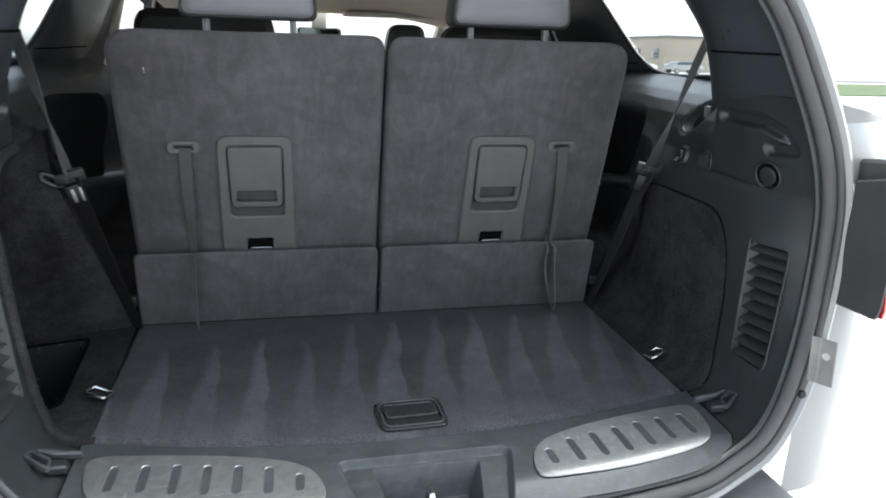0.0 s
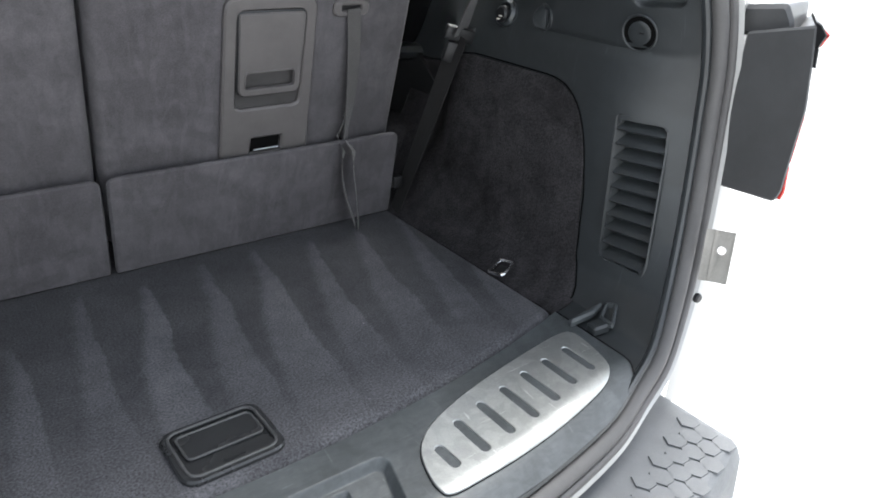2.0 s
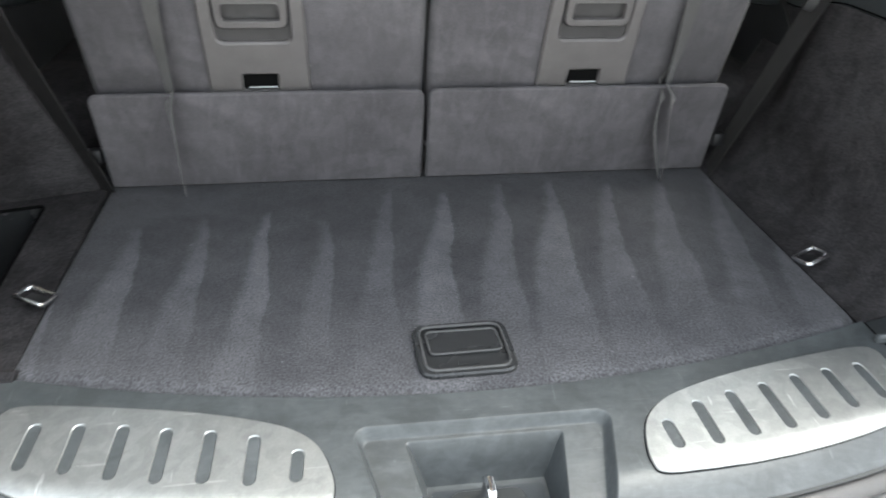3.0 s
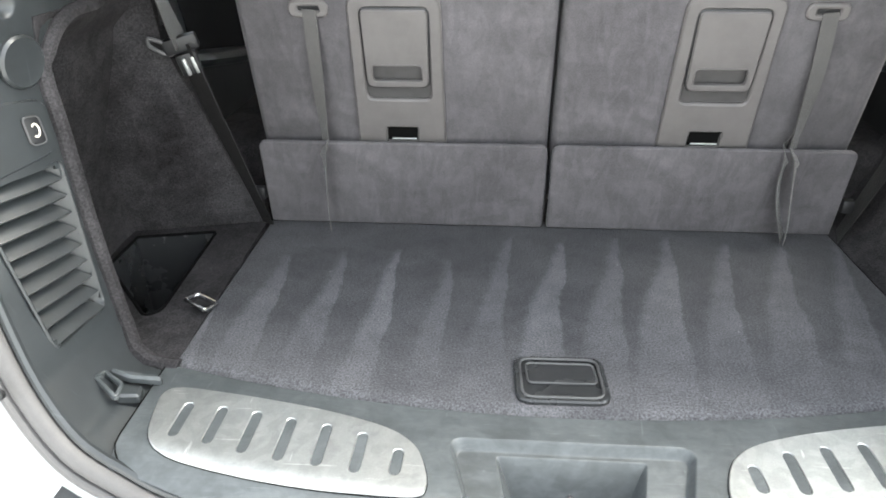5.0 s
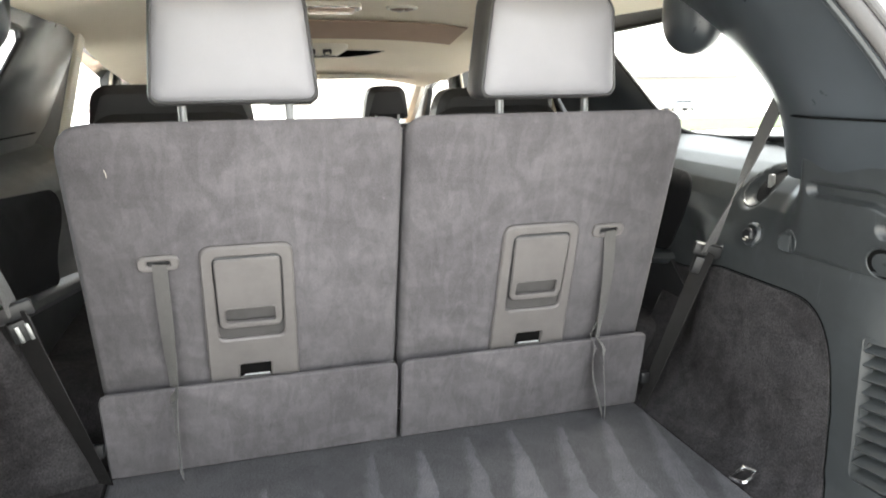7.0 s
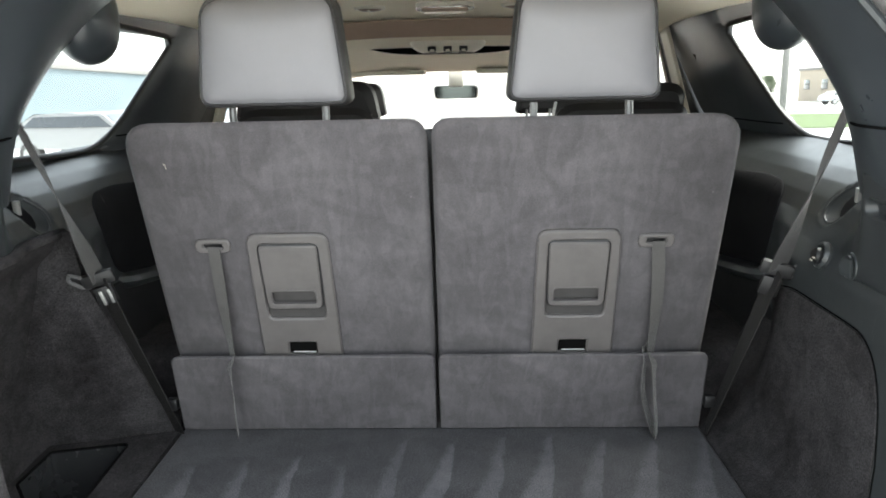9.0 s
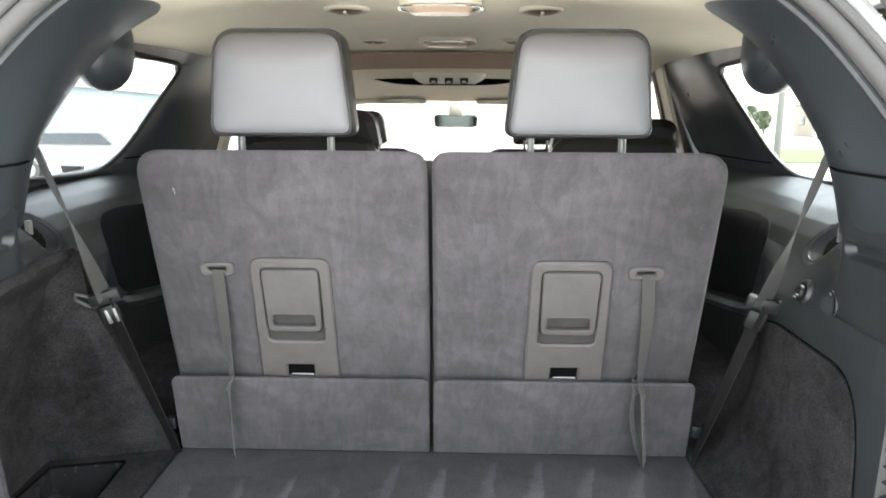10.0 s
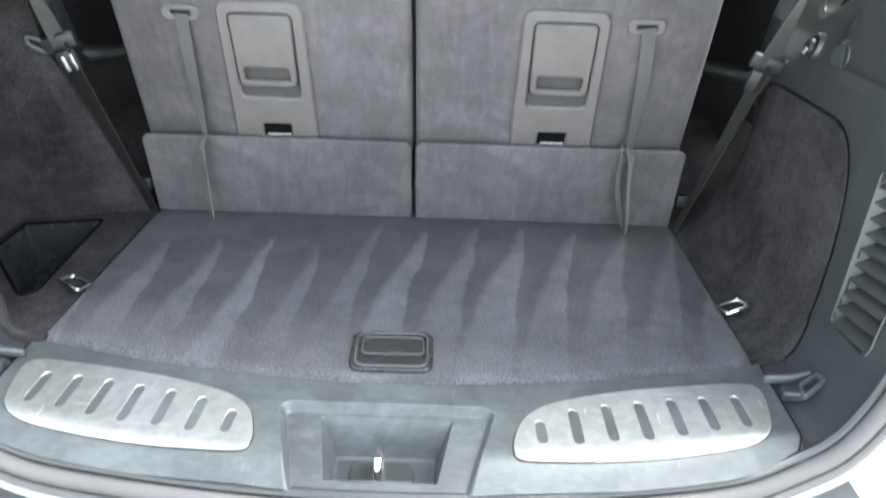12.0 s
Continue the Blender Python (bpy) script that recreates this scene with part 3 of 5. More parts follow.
def side_trim(sx):
    left = sx < 0
    t = thing("side_trim", (sx * 0.6, -0.3, 0.8),
              "dark grey moulded side trim with a carpeted storage pocket" if left else "dark grey moulded side trim with carpeted panel and vent",
              "trim panel", "side trims")

    def shell(u, v):
        # finer where the grab channel, the hooks and the foot's curve are
        z = float(np.interp(v * 174, (0, 26, 106, 170, 174), (0.772, 0.812, 1.20, 1.326, 1.335)))
        yo = curve(OPENING, z)[1]
        y = yo + (0.85 - yo) * float(np.interp(u * 190, (0, 62, 112, 150, 190), (0.0, 0.135, 0.30, 0.45, 1.0)))
        return (sx * wall_x(y, z), y, z)

    def lip_y(z):
        """The pocket's rear edge: it runs back towards the sill at its foot."""
        return -0.402 - 0.010 * (1 - step(0.82, 0.90, z)) - 0.034 * (1 - step(0.792, 0.845, z))

    def pocket(y, z):
        """Inside the carpeted pocket of the left trim."""
        rear = lip_y(z)
        if z > 1.225 or y < rear or y > 0.010 - 0.20 * (z - 0.80):
            return False
        dy, dz = (rear + 0.08) - y, z - (1.225 - 0.08)
        return not (dy > 0 and dz > 0 and dy * dy + dz * dz > 0.08 ** 2)

    nu, nv = 190, 174

    def vent_rear(f):
        """y of the vent's rear edge, f from 0 at its top to 1 at its foot."""
        return -0.521 - 0.004 * f if left else -0.499 - 0.030 * f

    def vent_front(f):
        return -0.414 - 0.010 * f if left else -0.423 - 0.022 * f

    def keep(u, v):
        x, y, z = shell(u, v)
        top_ = 1.072 if left else 1.090                                          # opening of the vent
        f = (top_ - z) / (top_ - 0.866)
        dy = min(y - vent_rear(f), vent_front(f) - y)
        dz = min(z - 0.868, top_ - 0.005 - z)
        if dy > 0.0040 and dz > 0.0045 and dy + dz > 0.016:
            return False
        if y > (-0.05 if left else 0.16) and z < 1.06:                             # open down beside the seat
            return False
        return not (left and pocket(y, z))
    part("moulding", grid(shell, nu, nv, keep=keep, thick=-0.004 * sx), PLASTIC, t)
    seam = [(sx * (0.516 - 0.028 * step(-0.590, -0.640, y)), y, sill_height(0.5, y) + 0.0005) for y in np.linspace(-0.452, -0.622, 18)]
    part("corner_filler", plate([(sx * p_, q_) for p_, q_ in ((0.44, -0.622), (0.50, -0.612), (0.525, -0.602), (0.545, -0.588), (0.545, -0.54), (0.44, -0.54))], lambda u, v, w: (u, v, 0.757 + w), 0.011), SILL, t)
    part("corner_seam", tube(seam, 0.0009, 6), GROOVE, t)

    if not left:
        def ztop(y):
            s = min(max((y + 0.398) / 0.13, 0.0), 1.0)
            return 0.80 + 0.312 * (1 - (1 - s) ** 3.2) ** (1 / 3.2) - 0.05 * step(-0.12, 0.1, y)

        def toe(z):
            """The panel's rear edge runs back towards the sill at its foot."""
            return -0.012 * (1 - step(0.84, 0.95, z)) - 0.038 * (1 - step(0.785, 0.87, z))

        def panel(u, v):
            y = -0.397 + 0.55 * u ** 1.6
            z = 0.788 + (ztop(y) - 0.788) * v
            y += toe(z) * (1 - u) ** 3
            return (wall_x(y, z) - 0.004, y, z)
        part("carpet_panel", grid(panel, 60, 44, thick=-0.004), SIDE_CARPET, t, "charcoal carpet insert of the side trim")
        part("carpet_foot", grid(lambda u, v: (0.5115 + 0.040 * u, -0.448 + 0.57 * v, float(np.interp(0.5115 + 0.040 * u, [q[1] for q in WALL[:6]], [q[0] for q in WALL[:6]])) + 0.004), 8, 30, thick=0.003), SIDE_CARPET, t)
        rim = [(wall_x(y, z) - 0.0005, y, z) for y, z in [(-0.398 + toe(z_), z_) for z_ in np.linspace(0.792, 0.95, 18)] + [(-0.397 + 0.55 * (i / 40) ** 1.6, ztop(-0.397 + 0.55 * (i / 40) ** 1.6) + 0.002) for i in range(3, 41)]]
        part("panel_seam", tube(rim, 0.0013, 6), GROOVE, t)
    else:
        def lining(u, v):
            """From the rolled edge out to the deep side, forward, and across the pocket's front end to the belt."""
            z = 0.80 + 0.43 * v
            deep = 0.742 - 0.070 * step(0.95, 1.2, z)
            inner_x = 0.518 + 0.095 * min(max((z - 0.80) / 0.34, 0.0), 1.0)
            q = u * 3
            if q < 1:
                y = lip_y(z) - 0.002 + (-0.342 - lip_y(z) + 0.002) * q
                x = wall_x(y, z) - 0.002 + (deep - wall_x(y, z) + 0.002) * step(0.0, 0.55, q)
            else:
                y0, y1 = -0.342, -0.25 * (deep - 0.517) - 0.20 * (z - 0.80)
                x, y = deep, y0 + (y1 - y0) * min(q - 1, 1.0)
                if q > 2:
                    x = deep + (inner_x - deep) * min((q - 2) / 0.94, 1.0)
                    y = -0.25 * (x - 0.517) - 0.20 * (z - 0.80) + 0.03 * max(0.0, (q - 2.94) / 0.06)
            x += 0.006 * math.sin(y * 31 + z * 9) * math.sin(z * 17 + x * 12) * step(0.0, 0.4, q) * step(3.0, 2.6, q)
            top = step(1.165, 1.228, z) * step(2.9, 2.2, q)
            x += (wall_x(min(y, -0.09), z) - 0.002 - x) * top
            return (-x, y, z)
        part("carpet_lining", grid(lining, 96, 44, thick=0.004), SIDE_CARPET, t, "charcoal carpet lining of the storage pocket")
        lip = [(-0.500, -0.447, 0.794), (-0.520, -0.446, 0.796)] + [(-wall_x(lip_y(z), z) + 0.001, lip_y(z), z) for z in np.linspace(0.800, 1.15, 30)]
        lip += [(-wall_x(-0.322 - 0.08 * math.cos(q), 1.145 + 0.08 * math.sin(q)) + 0.001, -0.322 - 0.08 * math.cos(q), 1.145 + 0.08 * math.sin(q))
                for q in np.linspace(0.2, math.pi / 2, 8)]
        lip += [(-wall_x(y, 1.225) + 0.001, y, 1.225) for y in np.linspace(-0.31, -0.10, 10)]
        lip += [(-wall_x(-0.10, 1.215) + 0.004, -0.085, 1.205), (-0.613, -0.080, 1.170)]
        part("pocket_rim", tube(lip, 0.0105, 8), SIDE_CARPET, t, "rolled carpet edge")

    # louvred vent
    def on_wall(y, z, w):
        return Vector((sx * (wall_x(y, z) - w), y, z))
    ztop_ = 1.072 if left else 1.090
    foot = 0.866

    def vent_y(u, z):
        """u from 0 at the rear edge to 1 at the front edge; the vent leans with the opening."""
        f = (ztop_ - z) / (ztop_ - foot)
        return vent_rear(f) * (1 - u) + vent_front(f) * u

    out = rounded([(vent_y(0, ztop_), ztop_ - 0.010), (vent_y(1, ztop_), ztop_), (vent_y(1, foot), foot + 0.006), (vent_y(0, foot), foot)], 0.012)
    mid_ = Vector((-0.478, (ztop_ + foot) / 2))
    inner_ = [Vector((mid_.x + (c[0] - mid_.x) * 0.94, mid_.y + (c[1] - mid_.y) * 0.975)) for c in out]
    vent = part("vent_frame", plate(out, lambda u, v, w: on_wall(u, v, w - 0.0012), 0.0022, [inner_], 0.0018), PLASTIC, t)
    tub = bmesh.new()
    rings = [[tub.verts.new(on_wall(c.x - k * max(0.0, c.x + 0.475), c.y, w)) for c in inner_] for w, k in ((0.0008, 0.0), (-0.012, 0.10), (-0.034, 0.26))]
    for r0, r1 in zip(rings, rings[1:]):
        for j in range(len(r0)):
            tub.faces.new((r0[j], r0[(j + 1) % len(r0)], r1[(j + 1) % len(r1)], r1[j]))
    bmesh.ops.recalc_face_normals(tub, faces=tub.faces)
    part("recess", tub, PLASTIC, vent)
    part("backing", plate(inner_, lambda u, v, w: on_wall(u, v, w - 0.036), 0.001), BLACK, vent)
    count = 9 if left else 10
    pitch = (ztop_ - foot - 0.012) / count
    for i in range(count):
        z0 = ztop_ - 0.004 - i * pitch
        blade = bmesh.new()
        rows = []
        for u in np.linspace(0.045, 0.925, 6):
            p, q = on_wall(vent_y(u - 0.09 * (u > 0.8), z0), z0 - 0.003, -0.021), on_wall(vent_y(u, z0), z0 - pitch * 1.0, 0.0012)
            rows.append([blade.verts.new(p), blade.verts.new(q), blade.verts.new(q + Vector((sx * 0.004, 0, -0.0030))), blade.verts.new(p + Vector((sx * 0.003, 0, -0.004)))])
        for a_, b_ in zip(rows, rows[1:]):
            for j in range(4):
                blade.faces.new((a_[j], a_[(j + 1) % 4], b_[(j + 1) % 4], b_[j]))
        blade.faces.new(rows[0]), blade.faces.new(rows[-1])
        bmesh.ops.recalc_face_normals(blade, faces=blade.faces)
        part("slat", blade, PLASTIC, vent)

    def disc(name, y, z, rad, prof, mat, label="", parent=None):
        return part(name, lathe(prof, on_wall(y, z, 0.0), (on_wall(y, z + 0.02, 0) - on_wall(y, z - 0.02, 0)).cross(on_wall(y + 0.02, z, 0) - on_wall(y - 0.02, z, 0)).normalized() * sx), mat, parent or t, label)
    if not left:
        cap = disc("cap_ring", -0.438, 1.199, 0.03, [(0.0265, 0.0), (0.0263, 0.0016), (0.0252, 0.0026), (0.0240, 0.0022), (0.0232, 0.0010)], PLASTIC)
        # flat dark ring painted for the shade of the cap's recess, which isn't sunk
        disc("cap_recess_shade", -0.438, 1.199, 0.02, [(0.0235, 0.0), (0.0235, 0.0010), (0.018, 0.0012), (0.004, 0.0012)], GROOVE, "", cap)
        disc("cap", -0.438, 1.199, 0.02, [(0.0165, 0.0), (0.0165, 0.0016), (0.0155, 0.0022), (0.008, 0.0023), (0.001, 0.0023)], PLASTIC, "dark round cap", cap)
        c = on_wall(-0.441, 1.199, 0.0026)
        part("cap_mark", box(c - Vector((0.0006, 0.005, 0.0012)), c + Vector((0.0006, 0.005, 0.0012))), BLACK, cap)
        ring = disc("outlet_ring", -0.169, 1.187, 0.02, [(0.022, 0.0), (0.022, 0.005), (0.018, 0.010), (0.015, 0.010), (0.013, 0.004)], PLASTIC, "12 volt outlet ring")
        part("outlet_cap", lathe([(0.013, 0.0), (0.013, 0.014), (0.010, 0.017), (0.002, 0.017)], on_wall(-0.169, 1.187, 0), (-1, 0, 0.05)), BLACK, ring)
        for dz, dy in ((0.004, 0.003), (-0.002, -0.002), (-0.007, 0.002)):
            c = on_wall(-0.169 + dy, 1.187 + dz, 0.0170)
            part("printed_mark", box(c - Vector((0.0004, 0.004, 0.0011)), c + Vector((0.0004, 0.004, 0.0011))), CREAM, ring)
        clip = disc("bag_hook_base", -0.259, 1.194, 0.02, [(0.0205, 0.0), (0.020, 0.002), (0.017, 0.0025), (0.015, 0.001), (0.004, 0.0008)], PLASTIC)
        flap = [Vector((-0.261 + 0.0165 * math.cos(q), 1.194 + 0.0175 * math.sin(q))) for q in np.linspace(-2.0, 2.3, 14)]
        part("bag_hook", plate(flap, lambda u, v, w: on_wall(u, v, w + 0.004 + 0.25 * max(0.0, u + 0.262)), 0.006, (), 0.002), PLASTIC, clip, "folding grey bag hook")
    else:
        sw = rounded([(-0.524, 1.156), (-0.414, 1.142), (-0.420, 1.080), (-0.524, 1.066)], 0.016)
        swp = part("switch_plate", plate(sw, on_wall, 0.004, (), 0.002), PLASTIC, t)
        sb = rounded([(-0.452, 1.129), (-0.433, 1.127), (-0.431, 1.095), (-0.450, 1.096)], 0.006)
        part("tailgate_button", plate(sb, lambda u, v, w: on_wall(u, v, 0.004 + w), 0.003, (), 0.001), BLACK, swp)
        part("button_rim", tube([on_wall(c[0], c[1], 0.0065) for c in sb], 0.0012, 6, closed=True), LAMP_GREY, swp)
        part("button_mark", tube([on_wall(-0.4415 + 0.0042 * math.cos(q), 1.112 + 0.0075 * math.sin(q), 0.0076) for q in np.linspace(-2.2, 2.4, 12)], 0.0011, 6), CREAM, swp)
        disc("cap_ring", -0.428, 1.186, 0.03, [(0.030, 0.0), (0.030, 0.004), (0.027, 0.007), (0.023, 0.006), (0.004, 0.005)], PLASTIC)
    # coat hook in a round bowl
    rim_ = [on_wall(-0.122 + 0.033 * math.cos(q), 1.266 + 0.037 * math.sin(q), 0.001) for q in np.linspace(2.6, 6.8, 24)]
    bowl = part("hook_bowl", tube(rim_, 0.0022, 6), PLASTIC, t)
    # added black disc: paints the shade in the depth of the bowl
    part("hook_bowl_shade", plate([Vector((-0.122 + 0.024 * math.cos(q), 1.266 + 0.029 * math.sin(q))) for q in np.linspace(0, 2 * math.pi, 25)[:-1]], on_wall, 0.0015, fine=0.02), GRILLE, bowl)
    hc = on_wall(-0.120, 1.268, 0.004)
    part("hook_blade", box(hc - Vector((0.005, 0.005, 0.018)), hc + Vector((0.005, 0.005, 0.018)), 0.002), HOOK, bowl, "pale grey coat hook")

    # speaker opening, dark, beside the seat
    fore = -0.008 if left else 0.010
    sp = rounded([(0.080 + fore, 1.266), (0.17 + fore, 1.270), (0.50, 1.243), (0.50, 1.03), (0.16, 1.080), (0.125 + fore, 1.10), (0.052 + fore, 1.185), (0.040 + fore, 1.240)],
                 [0.04, 0.05, 0.04, 0.03, 0.02, 0.03, 0.04, 0.03], 6)
    part("speaker_grille", plate(sp, lambda u, v, w: (sx * (wall_x(u, v) - w), u, v), 0.003, (), 0.0015, fine=0.025), GRILLE, t, "black speaker grille")
    # shelf below it
    def ledge(u, v):
        y = 0.105 + 0.66 * u
        top_z = 1.092 - 0.16 * (y - 0.105)
        x, z = curve([(0.0, 0.680, 0.004), (0.35, 0.652, 0.0), (0.55, 0.640, -0.006), (0.75, 0.634, -0.018), (0.9, 0.640, -0.030), (1.0, 0.665, -0.036)], v)
        return (sx * (x + 0.045 * (1 - min(u / 0.10, 1.0)) ** 2), y, top_z + z)
    part("armrest", grid(ledge, 40, 24, thick=0.004 * sx), PLASTIC, t, "moulded armrest ledge beside the seat")
    # panel coloured black to stand in for the dark shadow beside the seat
    part("lower_panel", plate(rounded([(0.0 if left else 0.03, 0.80), (0.75, 0.80), (0.75, 0.99), (0.13, 1.075), (0.0 if left else 0.06, 1.08 if left else 1.02)], 0.01), lambda u, v, w: (sx * (0.668 - w), u, v), 0.014, (), 0.004), BLACK, t, "lower panel, black as the shadow beside the seat")
    return t


right_trim, left_trim = side_trim(1), side_trim(-1)

# carpeted shelf beside the floor, with the moulded bin let into it
shelf = thing("side_shelf", (-0.62, -0.2, FLOOR), "charcoal carpeted shelf beside the load floor with an open bin", "shelf")
bin_out = rounded([(-0.727, -0.082), (-0.594, -0.050), (-0.579, -0.322), (-0.598, -0.338), (-0.727, -0.188)], [0.006, 0.012, 0.012, 0.012, 0.006], 4)
part("carpet", plate([(-0.765, 0.13), (-0.518, 0.13), (-0.512, -0.20), (-0.505, -0.440), (-0.60, -0.440), (-0.66, -0.43), (-0.765, -0.40)],
                     lambda u, v, w: (u, v, FLOOR - 0.02 + w), 0.019, [bin_out]), SIDE_CARPET, shelf)


def bin_wall(u, v):
    i = u * len(bin_out)
    p, q = bin_out[int(i) % len(bin_out)], bin_out[(int(i) + 1) % len(bin_out)]
    c = Vector((-0.655, -0.17))
    p = p + (q - p) * (i - int(i))
    p = p + (c - p) * 0.10 * v
    return (p.x, p.y, FLOOR + 0.002 - 0.17 * v)


part("bin", grid(bin_wall, len(bin_out), 6), BIN, shelf, "black moulded plastic bin")
part("bin_bottom", plate([p + (Vector((-0.655, -0.17)) - p) * 0.09 for p in bin_out], lambda u, v, w: (u, v, FLOOR - 0.168 + w), 0.004), BIN, shelf)
part("bin_rim", tube([(p.x, p.y, FLOOR + 0.000) for p in bin_out], 0.0026, 6, closed=True), GROOVE, shelf)


# ---------------------------------------------------------------- lashing rings and corner hooks
def tie_down(x, y, turn):
    t = thing("tie_down_ring", (x, y, FLOOR), "bright chrome lashing ring folded down on the carpet", "tie-down", "lashing rings")
    sx = math.copysign(1, x)
    m = Matrix.Translation((x, y, FLOOR)) @ pose(0, 0, 0, 0, 0, turn)
    ring = rounded([(-0.017, -0.014), (0.017, -0.014), (0.017, 0.014), (-0.017, 0.014)], 0.004, 3)
    part("ring", tube([m @ Vector((p.x, p.y, 0.013 + 0.30 * sx * p.x - 0.15 * p.y)) for p in ring], 0.0032, 8, closed=True), CHROME, t)
    part("seat", plate(rounded([(-0.013, -0.010), (0.013, -0.010), (0.013, 0.010), (-0.013, 0.010)], 0.004),
                       lambda u, v, w: m @ Vector((u, v, 0.005 + 0.2 * sx * u + w)), 0.003), BLACK, t)
    return t


tie_down(0.521, -0.316, 14)
tie_down(-0.519, -0.314, -16)


def corner_hook(sx):
    t = thing("folding_hook", (sx * 0.55, -0.515, 0.80), "grey plastic folding bag hook on the sill corner", "hook", "corner hooks")
    loop = rounded([(0.574, -0.512), (0.569, -0.499), (0.541, -0.514), (0.539, -0.537)], 0.003, 3)
    for off, r in ((0.0, 0.0026), (0.004, 0.0026)):
        part("loop", tube([(sx * p.x, p.y, 0.810 + off + 0.25 * (p.x - 0.54)) for p in loop], r, 8, closed=True), SILL, t)
    arm = rounded([(0.504, -0.492), (0.540, -0.500), (0.566, -0.494), (0.564, -0.489), (0.545, -0.488), (0.505, -0.484)], 0.003, 3)
    part("arm", plate([Vector((sx * p.x, p.y)) for p in arm], lambda u, v, w: (u, v, 0.798 + 0.22 * (abs(u) - 0.504) + w), 0.010, (), 0.003), SILL, t, "scuffed pale arm")
    base = rounded([(0.520, -0.506), (0.542, -0.510), (0.541, -0.534), (0.516, -0.526)], 0.004, 3)
    part("block", plate([Vector((sx * p.x, p.y)) for p in base], lambda u, v, w: (u, v, 0.796 + 0.2 * (abs(u) - 0.514) + w), 0.012, (), 0.003), PLASTIC, t)
    return t


corner_hook(1)
corner_hook(-1)

# ---------------------------------------------------------------- sill
sill = thing("sill_trim", (0, -0.6, 0.76), "scuffed grey plastic sill trim with a latch pocket", "sill")


def sill_sheet(u, v):
    # mesh lines lie on the edges of the recess and of the latch pocket
    x = math.copysign(np.interp(abs(2 * u - 1) * 165, (0, 22, 62, 72, 100, 165), (0.0, 0.056, 0.088, 0.122, 0.146, 0.5155)), u - 0.5)
    last = sill_edge(x) - 0.016 + 0.008 * step(0.40, 0.50, abs(x))
    y = float(np.interp(v * 90, (0, 8, 32, 50, 66, 90), (floor_edge(x), -0.558, -0.576, -0.592, -0.606, last)))
    f = min(max((-0.556 - y) / 0.115, 0.0), 1.0)
    x *= 1 - 0.20 * f * (1 - step(0.16, 0.30, abs(x)))       # the mesh follows the recess's slanting sides
    return (x, y, sill_height(x, y))


part("cover", grid(sill_sheet, 330, 90, thick=-0.004), SILL, sill)


def sill_place(u, v, w):
    return Vector((u, v, sill_height(0.3, v + floor_edge(0.3) - floor_edge(u)) + w))


def plate_of(sx):
    t = thing("scuff_plate", (sx * 0.33, -0.56, 0.79), "brushed steel scuff plate with seven slots on the sill", "scuff plate", "scuff plates")
    out = [(0.488, -0.494), (0.468, -0.492), (0.42, -0.498), (0.36, -0.508), (0.30, -0.520), (0.245, -0.535), (0.200, -0.553), (0.172, -0.578), (0.159, -0.610),
           (0.156, -0.634), (0.164, -0.646), (0.205, -0.646), (0.27, -0.641), (0.34, -0.631), (0.41, -0.616), (0.456, -0.601), (0.480, -0.580), (0.491, -0.545), (0.4955, -0.508)]
    line = [Vector((sx * p.x, p.y)) for p in (Vector((q.x, q.y)) for q in smooth_line([(a_, b_ - 0.0045, 0) for a_, b_ in out + out[:1]], 76))][:-1]

    def slot(k, grow=0.0):
        f = k / 6
        x0 = 0.453 - f * 0.262
        top = (-0.528, -0.533, -0.539, -0.548, -0.556, -0.567, -0.590)[k]
        long = (0.045, 0.049, 0.055, 0.055, 0.052, 0.048, 0.026)[k]
        lean = -0.001
        p, q = Vector((x0, top - 0.003)), Vector((x0 - lean, top - 0.003 - long))
        d = (q - p).normalized()
        s = Vector((-d.y, d.x))
        r = 0.0062 + grow
        pts = [p + r * (math.cos(a_) * s - math.sin(a_) * d) for a_ in np.linspace(0, math.pi, 6)]
        pts += [q + r * (math.cos(a_) * s - math.sin(a_) * d) for a_ in np.linspace(math.pi, 2 * math.pi, 6)]
        return [Vector((sx * c.x, c.y)) for c in pts]
    part("plate", plate(line, sill_place, 0.0036, [slot(k) for k in range(7)], 0.0010, fine=0.012), STEEL, t)
    part("joint", tube([sill_place(p.x, p.y, 0.0006) for p in line], 0.0008, 6, closed=True), GROOVE, t)
    for k in range(7):
        part("slot", plate(slot(k, -0.0003), sill_place, 0.0024), SILL, t, "grey rubber grip in the slot")
    return t


plate_of(1)
plate_of(-1)
st = thing("latch_striker", (0, -0.62, 0.73), "bright steel latch striker in the sill pocket", "latch")
part("loop", tube([(-0.005, -0.652, 0.730), (-0.005, -0.650, 0.768), (-0.005, -0.642, 0.778), (-0.005, -0.628, 0.778), (-0.005, -0.620, 0.770), (-0.005, -0.618, 0.730)], 0.0055, 10), CHROME, st)
part("base", plate(rounded([(-0.044, -0.640), (0.040, -0.640), (0.036, -0.608), (-0.040, -0.608)], 0.012), lambda u, v, w: (u, v, 0.7385 + w), 0.004, (), 0.0015), PLASTIC, st)
part("bed", plate(rounded([(-0.054, -0.655), (0.054, -0.655), (0.060, -0.603), (-0.060, -0.603)], 0.006), lambda u, v, w: (u, v, 0.7362 + w), 0.002), PILLAR, st, "dark bed of the latch pocket")

# ---------------------------------------------------------------- body round the opening
body = thing("car_body", (0, 0, 0), "white car body round the open tailgate", "car")


